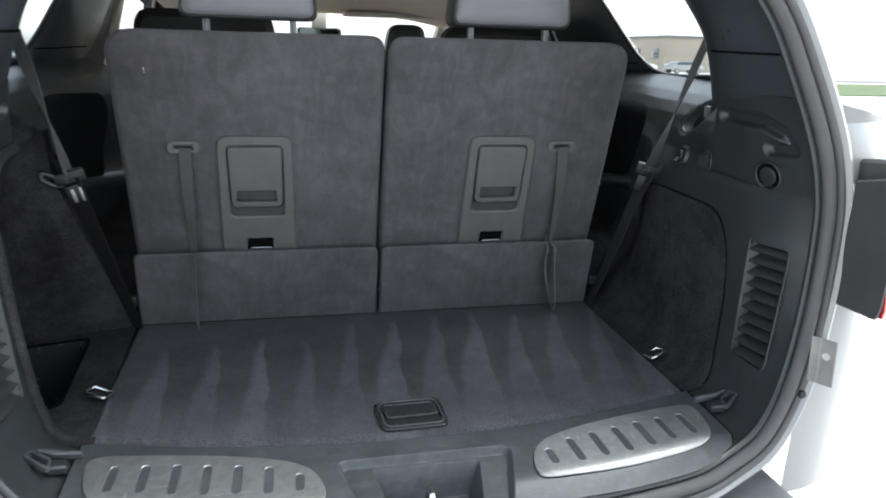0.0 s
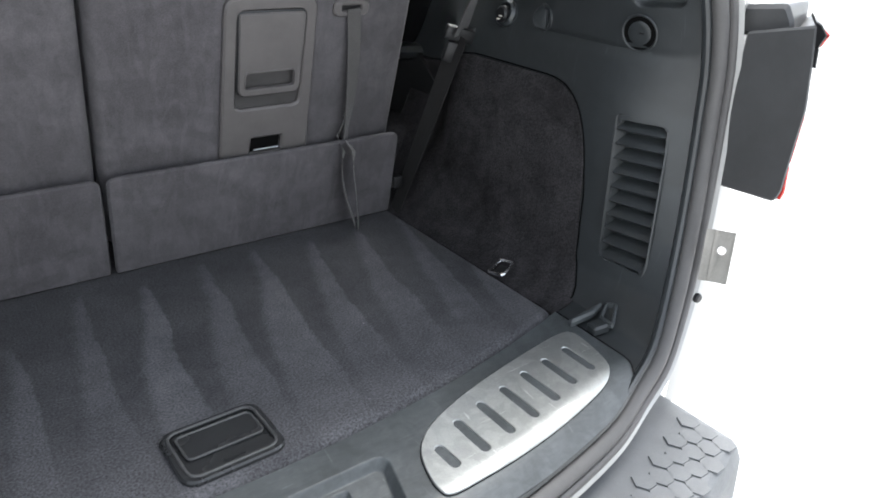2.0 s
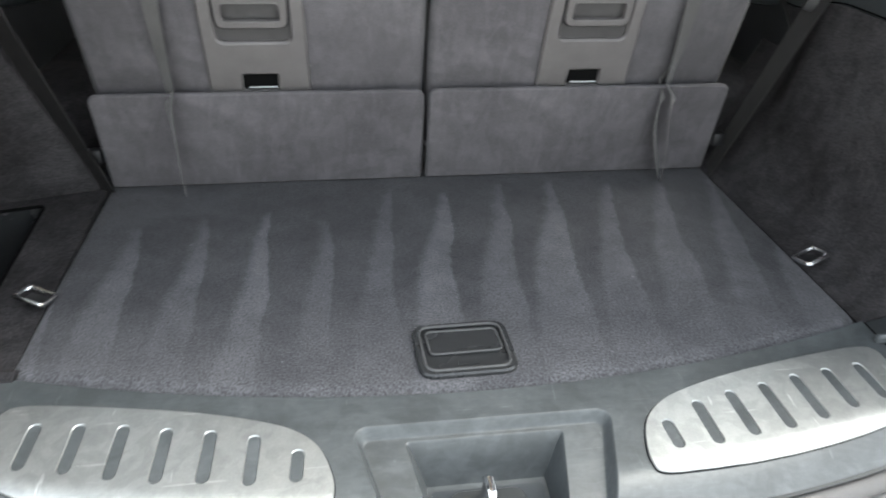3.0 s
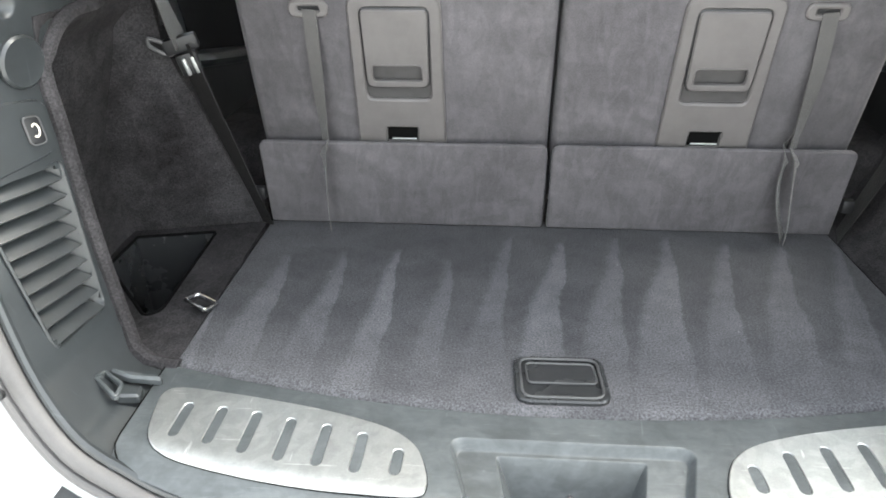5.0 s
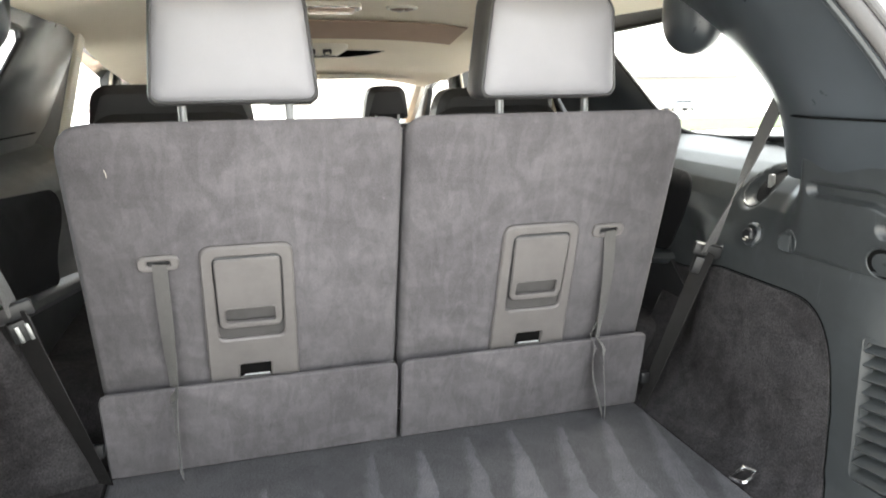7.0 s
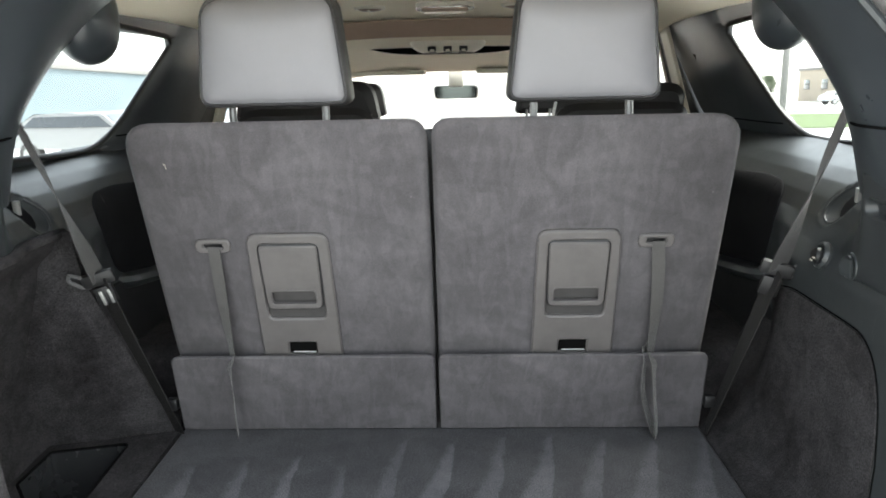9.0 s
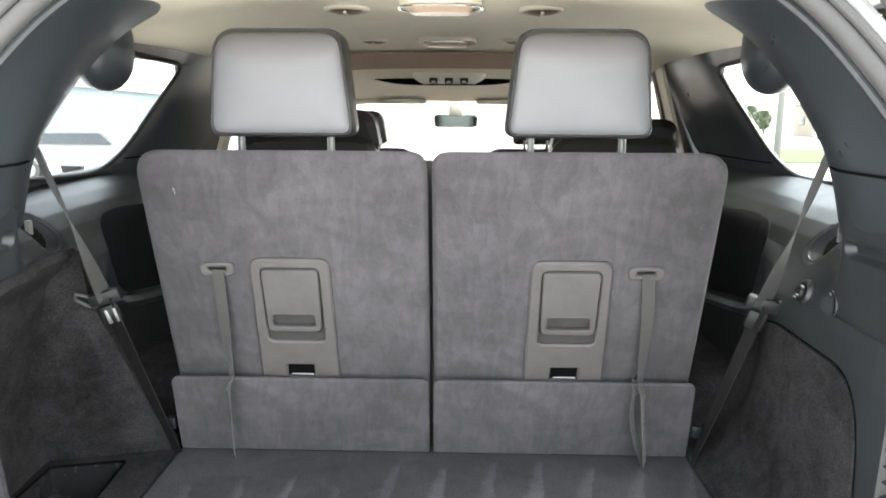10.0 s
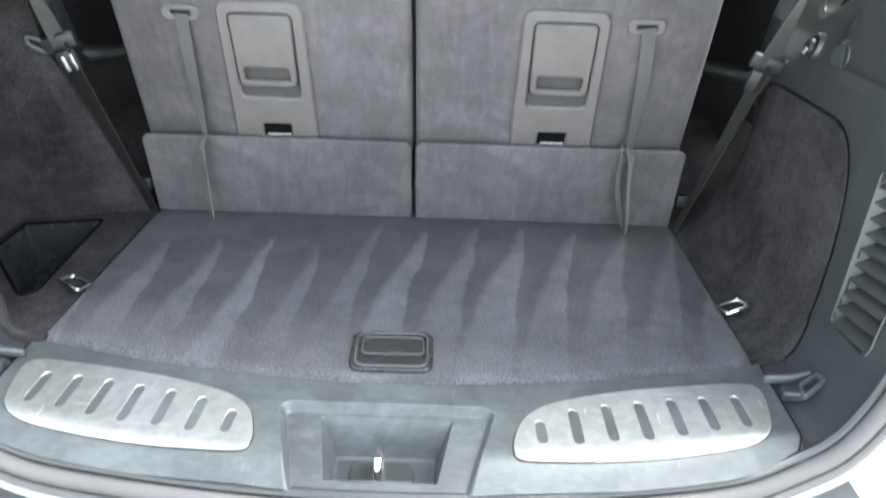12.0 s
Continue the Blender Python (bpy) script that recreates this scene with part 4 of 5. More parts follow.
def band(sections):
    """A strip swept along the opening's edge: sections of (outwards, backwards)."""
    lines = [seal_line(o, b_) for o, b_ in sections]
    bm = bmesh.new()
    rows = [[bm.verts.new(p) for p in ln] for ln in lines]
    for r0, r1 in zip(rows, rows[1:]):
        for j in range(len(r0) - 1):
            bm.faces.new((r0[j], r0[j + 1], r1[j + 1], r1[j]))
    bmesh.ops.recalc_face_normals(bm, faces=bm.faces)
    return bm


part("door_seal", tube(seal_line(0.012, 0.012), 0.0115, 12), RUBBER, body, "dark rubber seal")
part("seal_bead", tube(seal_line(0.028, 0.020), 0.0065, 10), RUBBER, body)
part("trim_edge", tube(seal_line(-0.004, 0.004), 0.006, 8), PLASTIC, body)
# the flange's shade under the tailgate is in its paint colour
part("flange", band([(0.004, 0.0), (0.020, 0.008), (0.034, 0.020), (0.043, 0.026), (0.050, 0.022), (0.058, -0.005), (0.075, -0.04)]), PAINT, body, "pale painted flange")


def quarter(sx):
    """Outer skin beside and under the opening."""
    def skin(u, v):
        z = 0.66 + (1.30 - 0.66) * v
        xo, yo = curve(OPENING, max(z, 0.84))
        x0, y0 = xo + 0.044, yo - 0.010
        x1, y1 = 0.955, -0.20
        x = x0 + (x1 - x0) * u ** 0.9
        y = y0 + (y1 - y0) * u ** 2.2
        return (sx * x, y, z)
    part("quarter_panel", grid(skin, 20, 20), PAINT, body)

    def flank(u, v):
        y = -0.20 + 3.4 * u
        z = 0.45 + (1.24 + 0.06 * step(0.3, 0.6, y) - 0.45) * v
        return (sx * (0.955 - 0.12 * step(1.15, 1.35, z) - 0.05 * (1 - v) ** 3), y, z)
    part("flank", grid(flank, 10, 14, thick=0.02), PAINT, body)

    def roof_side(u, v):
        p0 = Vector((sx * 0.655, -0.38 + 2.7 * u, 1.64 - 0.14 * step(0.5, 1.0, u)))
        p1 = Vector((sx * 0.76, -0.38 + 2.7 * u, 1.60 - 0.14 * step(0.5, 1.0, u)))
        return p0 + (p1 - p0) * v + Vector((0, 0, 0.03 * math.sin(v * math.pi)))
    part("roof_rail", grid(roof_side, 20, 6, thick=0.02), PAINT, body)


quarter(1)
quarter(-1)
for sx in (1, -1):
    for wy, wz in ((0.50, 0.212), (3.40, 0.126)):
        wheel = part("wheel", lathe([(0.24, -0.11), (0.38, -0.12), (0.40, -0.08), (0.40, 0.08), (0.38, 0.12), (0.24, 0.11)], (sx * 0.82, wy, wz), (1, 0, 0), 32), BLACK, body)
        part("rim", lathe([(0.24, -0.06), (0.24, 0.10), (0.20, 0.07), (0.06, 0.05), (0.03, 0.06)], (sx * 0.82, wy, wz), (sx, 0, 0), 24), STEEL, wheel)


def roof(u, v):
    x, y = (2 * u - 1) * 0.70, -0.40 + 2.85 * v
    mid = curve([(-0.4, 1.69), (0.0, 1.715), (0.5, 1.715), (1.0, 1.69), (1.6, 1.605), (2.0, 1.57), (2.45, 1.515)], y)
    return (x, y, mid - 0.05 * abs(2 * u - 1) ** 3)


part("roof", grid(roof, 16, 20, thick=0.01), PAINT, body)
part("bonnet", grid(lambda u, v: ((2 * u - 1) * 0.88, 3.22 + 1.35 * v, 1.075 - 0.05 * v - 0.16 * v ** 4 - 0.10 * abs(2 * u - 1) ** 4), 16, 16, thick=0.02), BONNET, body, "white bonnet")


# ---------------------------------------------------------------- pillars, quarter windows
def d_pillar(sx):
    t = thing("rear_pillar_trim", (sx * 0.58, -0.3, 1.28), "dark grey plastic trim of the rear roof pillar", "pillar trim", "rear pillar trims")
    rear = [(0.626, -0.508, 1.300), (0.588, -0.486, 1.38), (0.558, -0.456, 1.46), (0.510, -0.418, 1.54), (0.455, -0.393, 1.605), (0.37, -0.375, 1.655)]
    mid = [(0.606, -0.34, 1.300), (0.566, -0.335, 1.40), (0.548, -0.30, 1.46), (0.515, -0.25, 1.54), (0.470, -0.20, 1.60), (0.40, -0.15, 1.655)]
    front = [(0.640, -0.215, 1.300), (0.620, -0.205, 1.40), (0.605, -0.175, 1.46), (0.590, -0.09, 1.53), (0.575, 0.02, 1.60), (0.53, 0.10, 1.655)]
    deep = [(0.77, -0.14, 1.310), (0.75, -0.14, 1.40), (0.74, -0.12, 1.46), (0.715, -0.04, 1.53), (0.70, 0.06, 1.60), (0.66, 0.12, 1.655)]
    lines = [smooth_line(ln, 24) for ln in (rear, mid, front, deep)]

    def skin(u, v):
        i = min(int(v * 24), 23)
        f = v * 24 - i
        cols = [ln[i] + (ln[i + 1] - ln[i]) * f for ln in lines]
        p = smooth_line(cols, 24)[min(int(round(u * 24)), 24)]
        return (sx * p.x, p.y, p.z)
    part("cover", grid(skin, 24, 24, thick=-0.004 * sx), PILLAR, t)
    seam = [Vector((sx * (x - 0.0015), y, z)) for x, y, z in [(0.580, -0.480, 1.402), (0.566, -0.40, 1.402), (0.562, -0.335, 1.402), (0.585, -0.27, 1.402), (0.614, -0.21, 1.402)]]
    part("seam", tube(smooth_line(seam, 16), 0.0020, 6), GROOVE, t)
    # round bulge at its head
    bulge = bmesh.new()
    bmesh.ops.create_icosphere(bulge, subdivisions=4, radius=1.0)
    for vt in bulge.verts:
        c = vt.co
        vt.co = Vector((sx * (0.622 + 0.052 * c.x), 0.055 + 0.075 * c.y, 1.590 + 0.085 * math.copysign(abs(c.z) ** 0.8, c.z)))
    bmesh.ops.recalc_face_normals(bulge, faces=bulge.faces)
    part("bulge", bulge, PILLAR, t)
    return t


d_pillar(1)
d_pillar(-1)

# quarter window: glass in the side, with a black gasket; the window leans inwards
WIN = rounded([(-0.16, 1.350), (0.20, 1.328), (0.315, 1.330), (0.405, 1.372), (0.500, 1.465), (0.605, 1.562), (0.585, 1.582), (-0.10, 1.606)],
              [0.01, 0.06, 0.05, 0.07, 0.08, 0.016, 0.016, 0.01], 6)


def win_x(z, sx=1):
    """The body is not quite symmetrical about the seats' gap."""
    return 0.79 - 0.09 * (z - 1.335) / 0.265 + 0.013 * sx


def pillow(y, z):
    """How far the trim swells inwards ahead of the window."""
    return 0.026 * (1 - math.exp(-max(0.0, y - 0.345 - 1.10 * (z - 1.335)) / 0.07))


def c_pillar(sx):
    t = thing("quarter_trim", (sx * 0.75, 0.4, 1.30), "dark grey trim panel round the rear quarter window", "window trim", "quarter window trims")
    out = [(-0.24, 1.312), (0.80, 1.30), (0.90, 1.36), (1.05, 1.615), (-0.20, 1.635)]
    frame_bm = plate(rounded(out, [0.01, 0.05, 0.02, 0.04, 0.01]), lambda u, v, w: (sx * (win_x(v, sx) - w + 0.006 - pillow(u, v)), u, v), 0.012, [WIN], 0.003, fine=0.03)
    part("frame", frame_bm, PILLAR, t)
    part("gasket", tube([(sx * (win_x(p.y, sx) - 0.006), p.x, p.y) for p in WIN], 0.0065, 8, closed=True), BLACK, t)
    g = part("pane", plate(WIN, lambda u, v, w: (sx * (win_x(v, sx) + 0.004 + w), u, v), 0.003, back=True), TINTED, t, "tinted quarter window glass")
    g.visible_shadow = False
    seam = [(sx * (win_x(1.348, sx) - 0.006 - pillow(y, 1.348)), y, 1.352 - 0.012 * (y - 0.39)) for y in np.linspace(0.39, 0.80, 14)]
    part("seam", tube(seam, 0.002, 6), GROOVE, t)
    # pale pillar strip and door frame ahead of it
    part("pillar_strip", plate(rounded([(0.82, 1.10), (0.90, 1.10), (1.06, 1.62), (0.985, 1.62)], 0.015), lambda u, v, w: (sx * (win_x(max(v, 1.3), sx) - 0.034 - w), u, v), 0.012, (), 0.003), CREAM, t, "cream pillar strip")
    return t


c_pillar(1)
c_pillar(-1)


def door_side(sx):
    """Rear and front door with their window openings, seen past the seats."""
    t = thing("passenger_door", (sx * 0.8, 1.5, 0.5), "rear passenger door with cream window frame", "car door", "doors")
    w1 = rounded([(0.98, 1.10), (1.86, 1.08), (1.86, 1.53), (1.12, 1.59)], 0.03)
    out = [(0.86, 0.6), (1.98, 0.6), (1.98, 1.57), (1.06, 1.63), (0.90, 1.32)]
    part("door_panel", plate(out, lambda u, v, w: (sx * (0.80 - 0.10 * step(1.3, 1.65, v) - w), u, v), 0.03, [w1], 0.004), PLASTIC, t)
    part("window_frame", tube([(sx * (0.768 - 0.10 * step(1.3, 1.65, p.y)), p.x, p.y) for p in w1], 0.006, 8, closed=True), CREAM, t)
    d2 = thing("front_door", (sx * 0.8, 2.3, 0.5), "front door with black window frame", "car door", "doors")
    w2 = rounded([(2.08, 1.08), (2.90, 1.08), (2.58, 1.42), (2.12, 1.51)], 0.03)
    part("door_panel", plate([(1.99, 0.6), (3.0, 0.6), (3.0, 1.26), (2.62, 1.45), (2.1, 1.56), (1.99, 1.57)], lambda u, v, w: (sx * (0.80 - 0.10 * step(1.3, 1.65, v) - w), u, v), 0.03, [w2], 0.004), PLASTIC, d2)
    part("pillar_cover", box((min(sx * 0.70, sx * 0.76), 1.90, 1.0), (max(sx * 0.70, sx * 0.76), 2.03, 1.56), 0.01), BLACK, d2)
    part("belt", ribbon([(sx * 0.69, 1.93, 1.50), (sx * 0.66, 1.90, 1.30), (sx * 0.60, 1.85, 1.0)], 0.045, (0, 1, 0)), WEB, d2)


door_side(1)
door_side(-1)

# ---------------------------------------------------------------- third-row seats
LEAN_Y = 0.28


def back_place(u, v, w):
    """On the seat back's rear face: u across, v the height, w metres out of it."""
    return Vector((u, -0.010 - LEAN_Y * (v - 0.98) - w * 0.963, v - w * 0.27))


def third_seat(sx):
    x0, x1 = sorted((sx * 0.004, sx * 0.499))
    t = thing("third_row_seat", (sx * 0.25, 0.1, 0.80), "third-row seat with grey carpeted back, folded upright", "car seat", "third-row seats")

    def out(u0, u1, z0, z1, r):
        return rounded([(u0, z0), (u1, z0), (u1, z1), (u0, z1)], r)
    big, small = 0.050, 0.030
    line = out(x0, x1, 0.84, 1.411, [0.01, 0.01, big if sx > 0 else small, small if sx > 0 else big])
    bm = plate(line, lambda u, v, w: Vector((u, -0.010 - LEAN_Y * (v - 0.98) + (0.055 - w) * 0.963, v - (0.055 - w) * (0.20 if v > 1.3 else -0.05))), 0.055, (), 0.010)
    bmesh.ops.subdivide_edges(bm, edges=[ed for ed in bm.edges if ed.calc_length() > 0.05], cuts=1)
    part("backrest", bm, SUEDE, t, sharp=60)
    # cushion side of the back, towards the front
    part("front_cover", box((x0 + (0.012 if sx < 0 else -0.003), 0.02, 0.86), (x1 - (0.012 if sx > 0 else -0.003), 0.06, 1.38), 0.002), DARK_LEATHER, t)
    # flap over the hinge gap
    fl = rounded([(x0 - (0.006 if sx < 0 else 0), 0.802), (x1 + (0.006 if sx > 0 else 0), 0.802),
                  (x1 + (0.003 if sx > 0 else 0), 0.969), (x0 - (0.003 if sx < 0 else 0), 0.969)], [0.004, 0.004, 0.016, 0.016])
    fb = plate(fl, lambda u, v, w: Vector((u, -0.21 * (v - 0.80) + 0.010 - w, v)), 0.010, (), 0.003)
    part("hinge_flap", fb, SUEDE, t, "grey carpet flap over the hinge")
    # recliner panel, release handle, buckle slot
    cx = sx * 0.2525
    pl = rounded([(cx - 0.075, 0.966), (cx + 0.075, 0.966), (cx + 0.0715, 1.216), (cx - 0.0715, 1.216)], [0.002, 0.002, 0.020, 0.020])
    well = rounded([(cx - 0.053, 1.047), (cx + 0.053, 1.047), (cx + 0.052, 1.198), (cx - 0.052, 1.198)], 0.012)
    slot = rounded([(cx - 0.026, 0.9675), (cx + 0.027, 0.9675), (cx + 0.027, 0.995), (cx - 0.024, 0.995)], 0.002)
    pan = part("latch_panel", plate(pl, lambda u, v, w: back_place(u, v, w), 0.009, [well, slot], 0.003), PANEL, t, "taupe plastic latch panel")
    # well floor: the recess's shade is put into its colour
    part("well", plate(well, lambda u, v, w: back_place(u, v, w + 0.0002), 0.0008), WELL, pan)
    hd = rounded([(cx - 0.050, 1.071), (cx + 0.050, 1.071), (cx + 0.0515, 1.196), (cx - 0.0515, 1.196)], [0.014, 0.014, 0.008, 0.008])
    grip = rounded([(cx - 0.041, 1.081), (cx + 0.041, 1.081), (cx + 0.040, 1.109), (cx - 0.040, 1.109)], 0.007)
    handle = part("release_handle", plate(hd, lambda u, v, w: back_place(u, v, w + 0.004), 0.0095, [grip], 0.002), PANEL, pan, "taupe release handle")
    part("grip_rim", tube([back_place(p.x, p.y, 0.0128) for p in grip], 0.0014, 6, closed=True), PANEL, pan)
    part("handle_gap", tube([back_place(p.x, p.y, 0.0070) for p in hd], 0.0028, 6, closed=True), BLACK, pan)
    part("slot_back", plate(slot, lambda u, v, w: back_place(u, v, w + 0.0002), 0.0008), GROOVE, pan)
    part("latch_bar", tube([back_place(cx - 0.018, 0.972, 0.005), back_place(cx + 0.024, 0.972, 0.005)], 0.0014, 8), STEEL, pan)
    # strap bezel and strap
    bx = sx * 0.384
    bz = rounded([(bx - 0.031, 1.181), (bx + 0.031, 1.181), (bx + 0.031, 1.206), (bx - 0.031, 1.206)], 0.012)
    bh = rounded([(bx - 0.017, 1.190), (bx + 0.017, 1.190), (bx + 0.017, 1.198), (bx - 0.017, 1.198)], 0.003)
    bez = part("strap_bezel", plate(bz, lambda u, v, w: back_place(u, v, w), 0.006, [bh], 0.0025), PANEL, t, "taupe plastic strap guide")
    part("bezel_slot", plate(bh, lambda u, v, w: back_place(u, v, w + 0.0003), 0.0008), BLACK, bez)
    pts, acr, wid = [], [], []
    n = 26
    for i in range(n + 1):
        f = i / n
        z = 1.192 - f * (1.192 - 0.806)
        surf = -0.010 - LEAN_Y * (z - 0.98) if z > 0.969 else -0.21 * (z - 0.80)
        if sx < 0:
            x = bx + 0.002 - 0.004 * f
            hang = 0.007 + 0.012 * math.sin(f * math.pi) + 0.024 * step(0.62, 1.0, f)
            twist = radians(8 + 66 * step(0.10, 0.85, f))
        else:
            x = bx + 0.003 + 0.022 * f + 0.003 * math.sin(f * 7)
            hang = 0.007 + 0.010 * math.sin(f * math.pi) + 0.034 * step(0.55, 1.0, f)
            twist = radians(4 - 68 * step(0.12, 0.75, f))
        pts.append((x, surf - hang, z))
        acr.append((math.cos(twist), -math.sin(twist), 0))
        wid.append(0.022)
    if sx < 0:
        part("lint", tube([back_place(-0.437, 1.344, 0.0012), back_place(-0.4362, 1.340, 0.0016), back_place(-0.4352, 1.333, 0.0012)], 0.0004, 5), CREAM, t, "white thread of lint")
    part("pull_strap", ribbon(pts, wid, acr), WEB, t, "grey webbing pull strap")
    if sx > 0:
        pts2 = [(p[0] - 0.018 * math.sin(min(max(i / n - 0.5, 0) * 2, 1) * math.pi), p[1] + 0.012, p[2]) for i, p in enumerate(pts)][12:]
        part("strap_return", ribbon(pts2, 0.024, (0.5, 0.85, 0)), WEB, t)
    # headrest
    hx = sx * 0.250
    hr = part("headrest", headrest_body(hx), DARK_LEATHER, t, "black leather headrest with grey rear panel")
    part("rear_panel", headrest_panel(hx), LEATHER, hr, "smooth grey leather panel")
    ring = [Vector((p.x, 1.4330 + (p.y - 1.428) * 0.928)) for p in headrest_outline(hx, 0.960)]
    part("piping", tube([(p.x, headrest_y(p.y) - 0.001, p.y) for p in ring], 0.0022, 6, closed=True), DARK_LEATHER, hr)
    for dx in (-0.078, 0.078):
        part("post", tube([(hx + dx, -0.075, 1.38), (hx + dx, -0.070, 1.45)], 0.0065, 10), POST, hr, "dark steel headrest post")
        part("guide", lathe([(0.013, 0), (0.013, 0.006), (0.010, 0.010), (0.004, 0.010)], (hx + dx, -0.078, 1.396), (0, 0, 1), 14), BLACK, t)
    return t


def headrest_y(z):
    return -0.098 - 0.10 * (z - 1.43) + 2.2 * max(0.0, z - 1.560) ** 1.5


def headrest_outline(hx, k=1.0):
    lo, hi = 1.428, 1.612
    pts = [(hx - 0.124 * k, lo + 0.002), (hx + 0.124 * k, lo + 0.002), (hx + 0.106 * k, hi - 0.004), (hx - 0.106 * k, hi - 0.004)]
    return rounded(pts, [0.020, 0.020, 0.034, 0.034], 6)


def headrest_body(hx):
    bm = bmesh.new()
    line = headrest_outline(hx)
    c = Vector((hx, 1.52))
    rings = []
    for d, s in ((0.0, 0.97), (0.008, 1.0), (0.03, 1.005), (0.06, 1.0), (0.085, 0.95), (0.10, 0.80)):
        ring = []
        for p in line:
            q = c + (p - c) * s
            ring.append(bm.verts.new((q.x, headrest_y(q.y) + d + 0.012 * (q.y > 1.59) * 0, q.y)))
        rings.append(ring)
    for r0, r1 in zip(rings, rings[1:]):
        for j in range(len(r0)):
            bm.faces.new((r0[j], r0[(j + 1) % len(r0)], r1[(j + 1) % len(r1)], r1[j]))
    bm.faces.new(rings[0]), bm.faces.new(rings[-1])
    bmesh.ops.recalc_face_normals(bm, faces=bm.faces)
    return bm


def headrest_panel(hx):
    """The bulging rear face."""
    line = [Vector((p.x, 1.4345 + (p.y - 1.428) * 0.915)) for p in headrest_outline(hx, 0.948)]
    c = Vector((hx, 1.52))
    bm = bmesh.new()
    rings = []
    for s, d in ((1.0, 0.0), (0.97, 0.005), (0.90, 0.009), (0.75, 0.013), (0.5, 0.016), (0.25, 0.0175)):
        rings.append([bm.verts.new(((q := c + (p - c) * s).x, headrest_y(q.y) - d, q.y)) for p in line])
    for r0, r1 in zip(rings, rings[1:]):
        for j in range(len(r0)):
            bm.faces.new((r0[j], r0[(j + 1) % len(r0)], r1[(j + 1) % len(r1)], r1[j]))
    bm.faces.new(rings[-1])
    bmesh.ops.recalc_face_normals(bm, faces=bm.faces)
    return bm


third_seat(-1)
third_seat(1)


# ---------------------------------------------------------------- third-row belts
def seat_belt(sx):
    t = thing("seat_belt", (sx * 0.55, -0.1, 0.80), "grey webbing seat belt with black buckle tongue", "seat belt", "third-row belts")
    top = Vector((sx * 0.628, -0.264, 1.560))
    mid = Vector((sx * 0.584, -0.092, 1.143))
    low = Vector((sx * 0.517, -0.004, 0.800))
    span = [top + (mid - top) * i / 16 for i in range(17)]
    along = (mid - top).normalized()
    flat_way = (Vector((sx * 0.42, 0.88, -0.20)) - along * along.dot(Vector((sx * 0.42, 0.88, -0.20)))).normalized()   # seen on edge from the opening
    wide_way = along.cross(flat_way)
    turn = [radians(-18 + 54 * step(0.45, 1.0, i / 16)) for i in range(17)]
    part("upper_webbing", ribbon(span, [0.040] * 17, [flat_way * math.cos(q) + wide_way * math.sin(q) for q in turn]), BELT, t)
    span = [mid + (low - mid) * i / 8 for i in range(9)]
    along = (low - mid).normalized()
    flat_way = (Vector((sx * 0.40, 0.90, -0.20)) - along * along.dot(Vector((sx * 0.40, 0.90, -0.20)))).normalized()
    wide_way = along.cross(flat_way)
    turn = [-0.52 + (0.28 if sx > 0 else 0.0) * i / 8 for i in range(9)]
    part("lower_webbing", ribbon(span, [0.044] * 9, [flat_way * math.cos(q) + wide_way * math.sin(q) for q in turn]), DARK_BELT, t, "black lower belt")
    d = (low - mid).normalized()
    side = Vector((sx * 0.80, -0.35, 0.45))
    side = (side - d * side.dot(d)).normalized()
    m = Matrix.Translation(mid) @ Matrix((side, d.cross(side).normalized(), d)).transposed().to_4x4()
    guide = box((-0.027, -0.010, -0.013), (0.027, 0.004, 0.012), 0.004, 2)
    bmesh.ops.transform(guide, matrix=m, verts=guide.verts)
    part("guide", guide, BLACK, t, "black plastic belt guide")
    ear = rounded([(0.016, 0.012), (0.029, 0.006), (0.045, -0.012), (0.041, -0.024), (0.024, -0.012)], 0.004, 3)
    part("ear", tube([m @ Vector((p.x, -0.006, p.y)) for p in ear], 0.0032, 8, closed=True), LAMP_GREY, t, "grey loop of the belt guide")
    tongue = box((-0.016, -0.010, 0.014), (0.016, 0.004, 0.050), 0.003)
    bmesh.ops.transform(tongue, matrix=m, verts=tongue.verts)
    tg = part("tongue", tongue, BLACK, t)
    for k in (-0.009, 0.005):
        blade = box((k - 0.003, -0.014, 0.020), (k + 0.003, -0.009, 0.048), 0.001)
        bmesh.ops.transform(blade, matrix=m, verts=blade.verts)
        part("tongue_prong", blade, STEEL, tg, "steel belt tongue")
    lo2 = low + Vector((0, -0.004, 0.06))
    part("anchor_clip", box(lo2 - Vector((0.010, 0.008, 0.010)), lo2 + Vector((0.010, 0.008, 0.014)), 0.003), BLACK, t)
    return t


seat_belt(1)
seat_belt(-1)


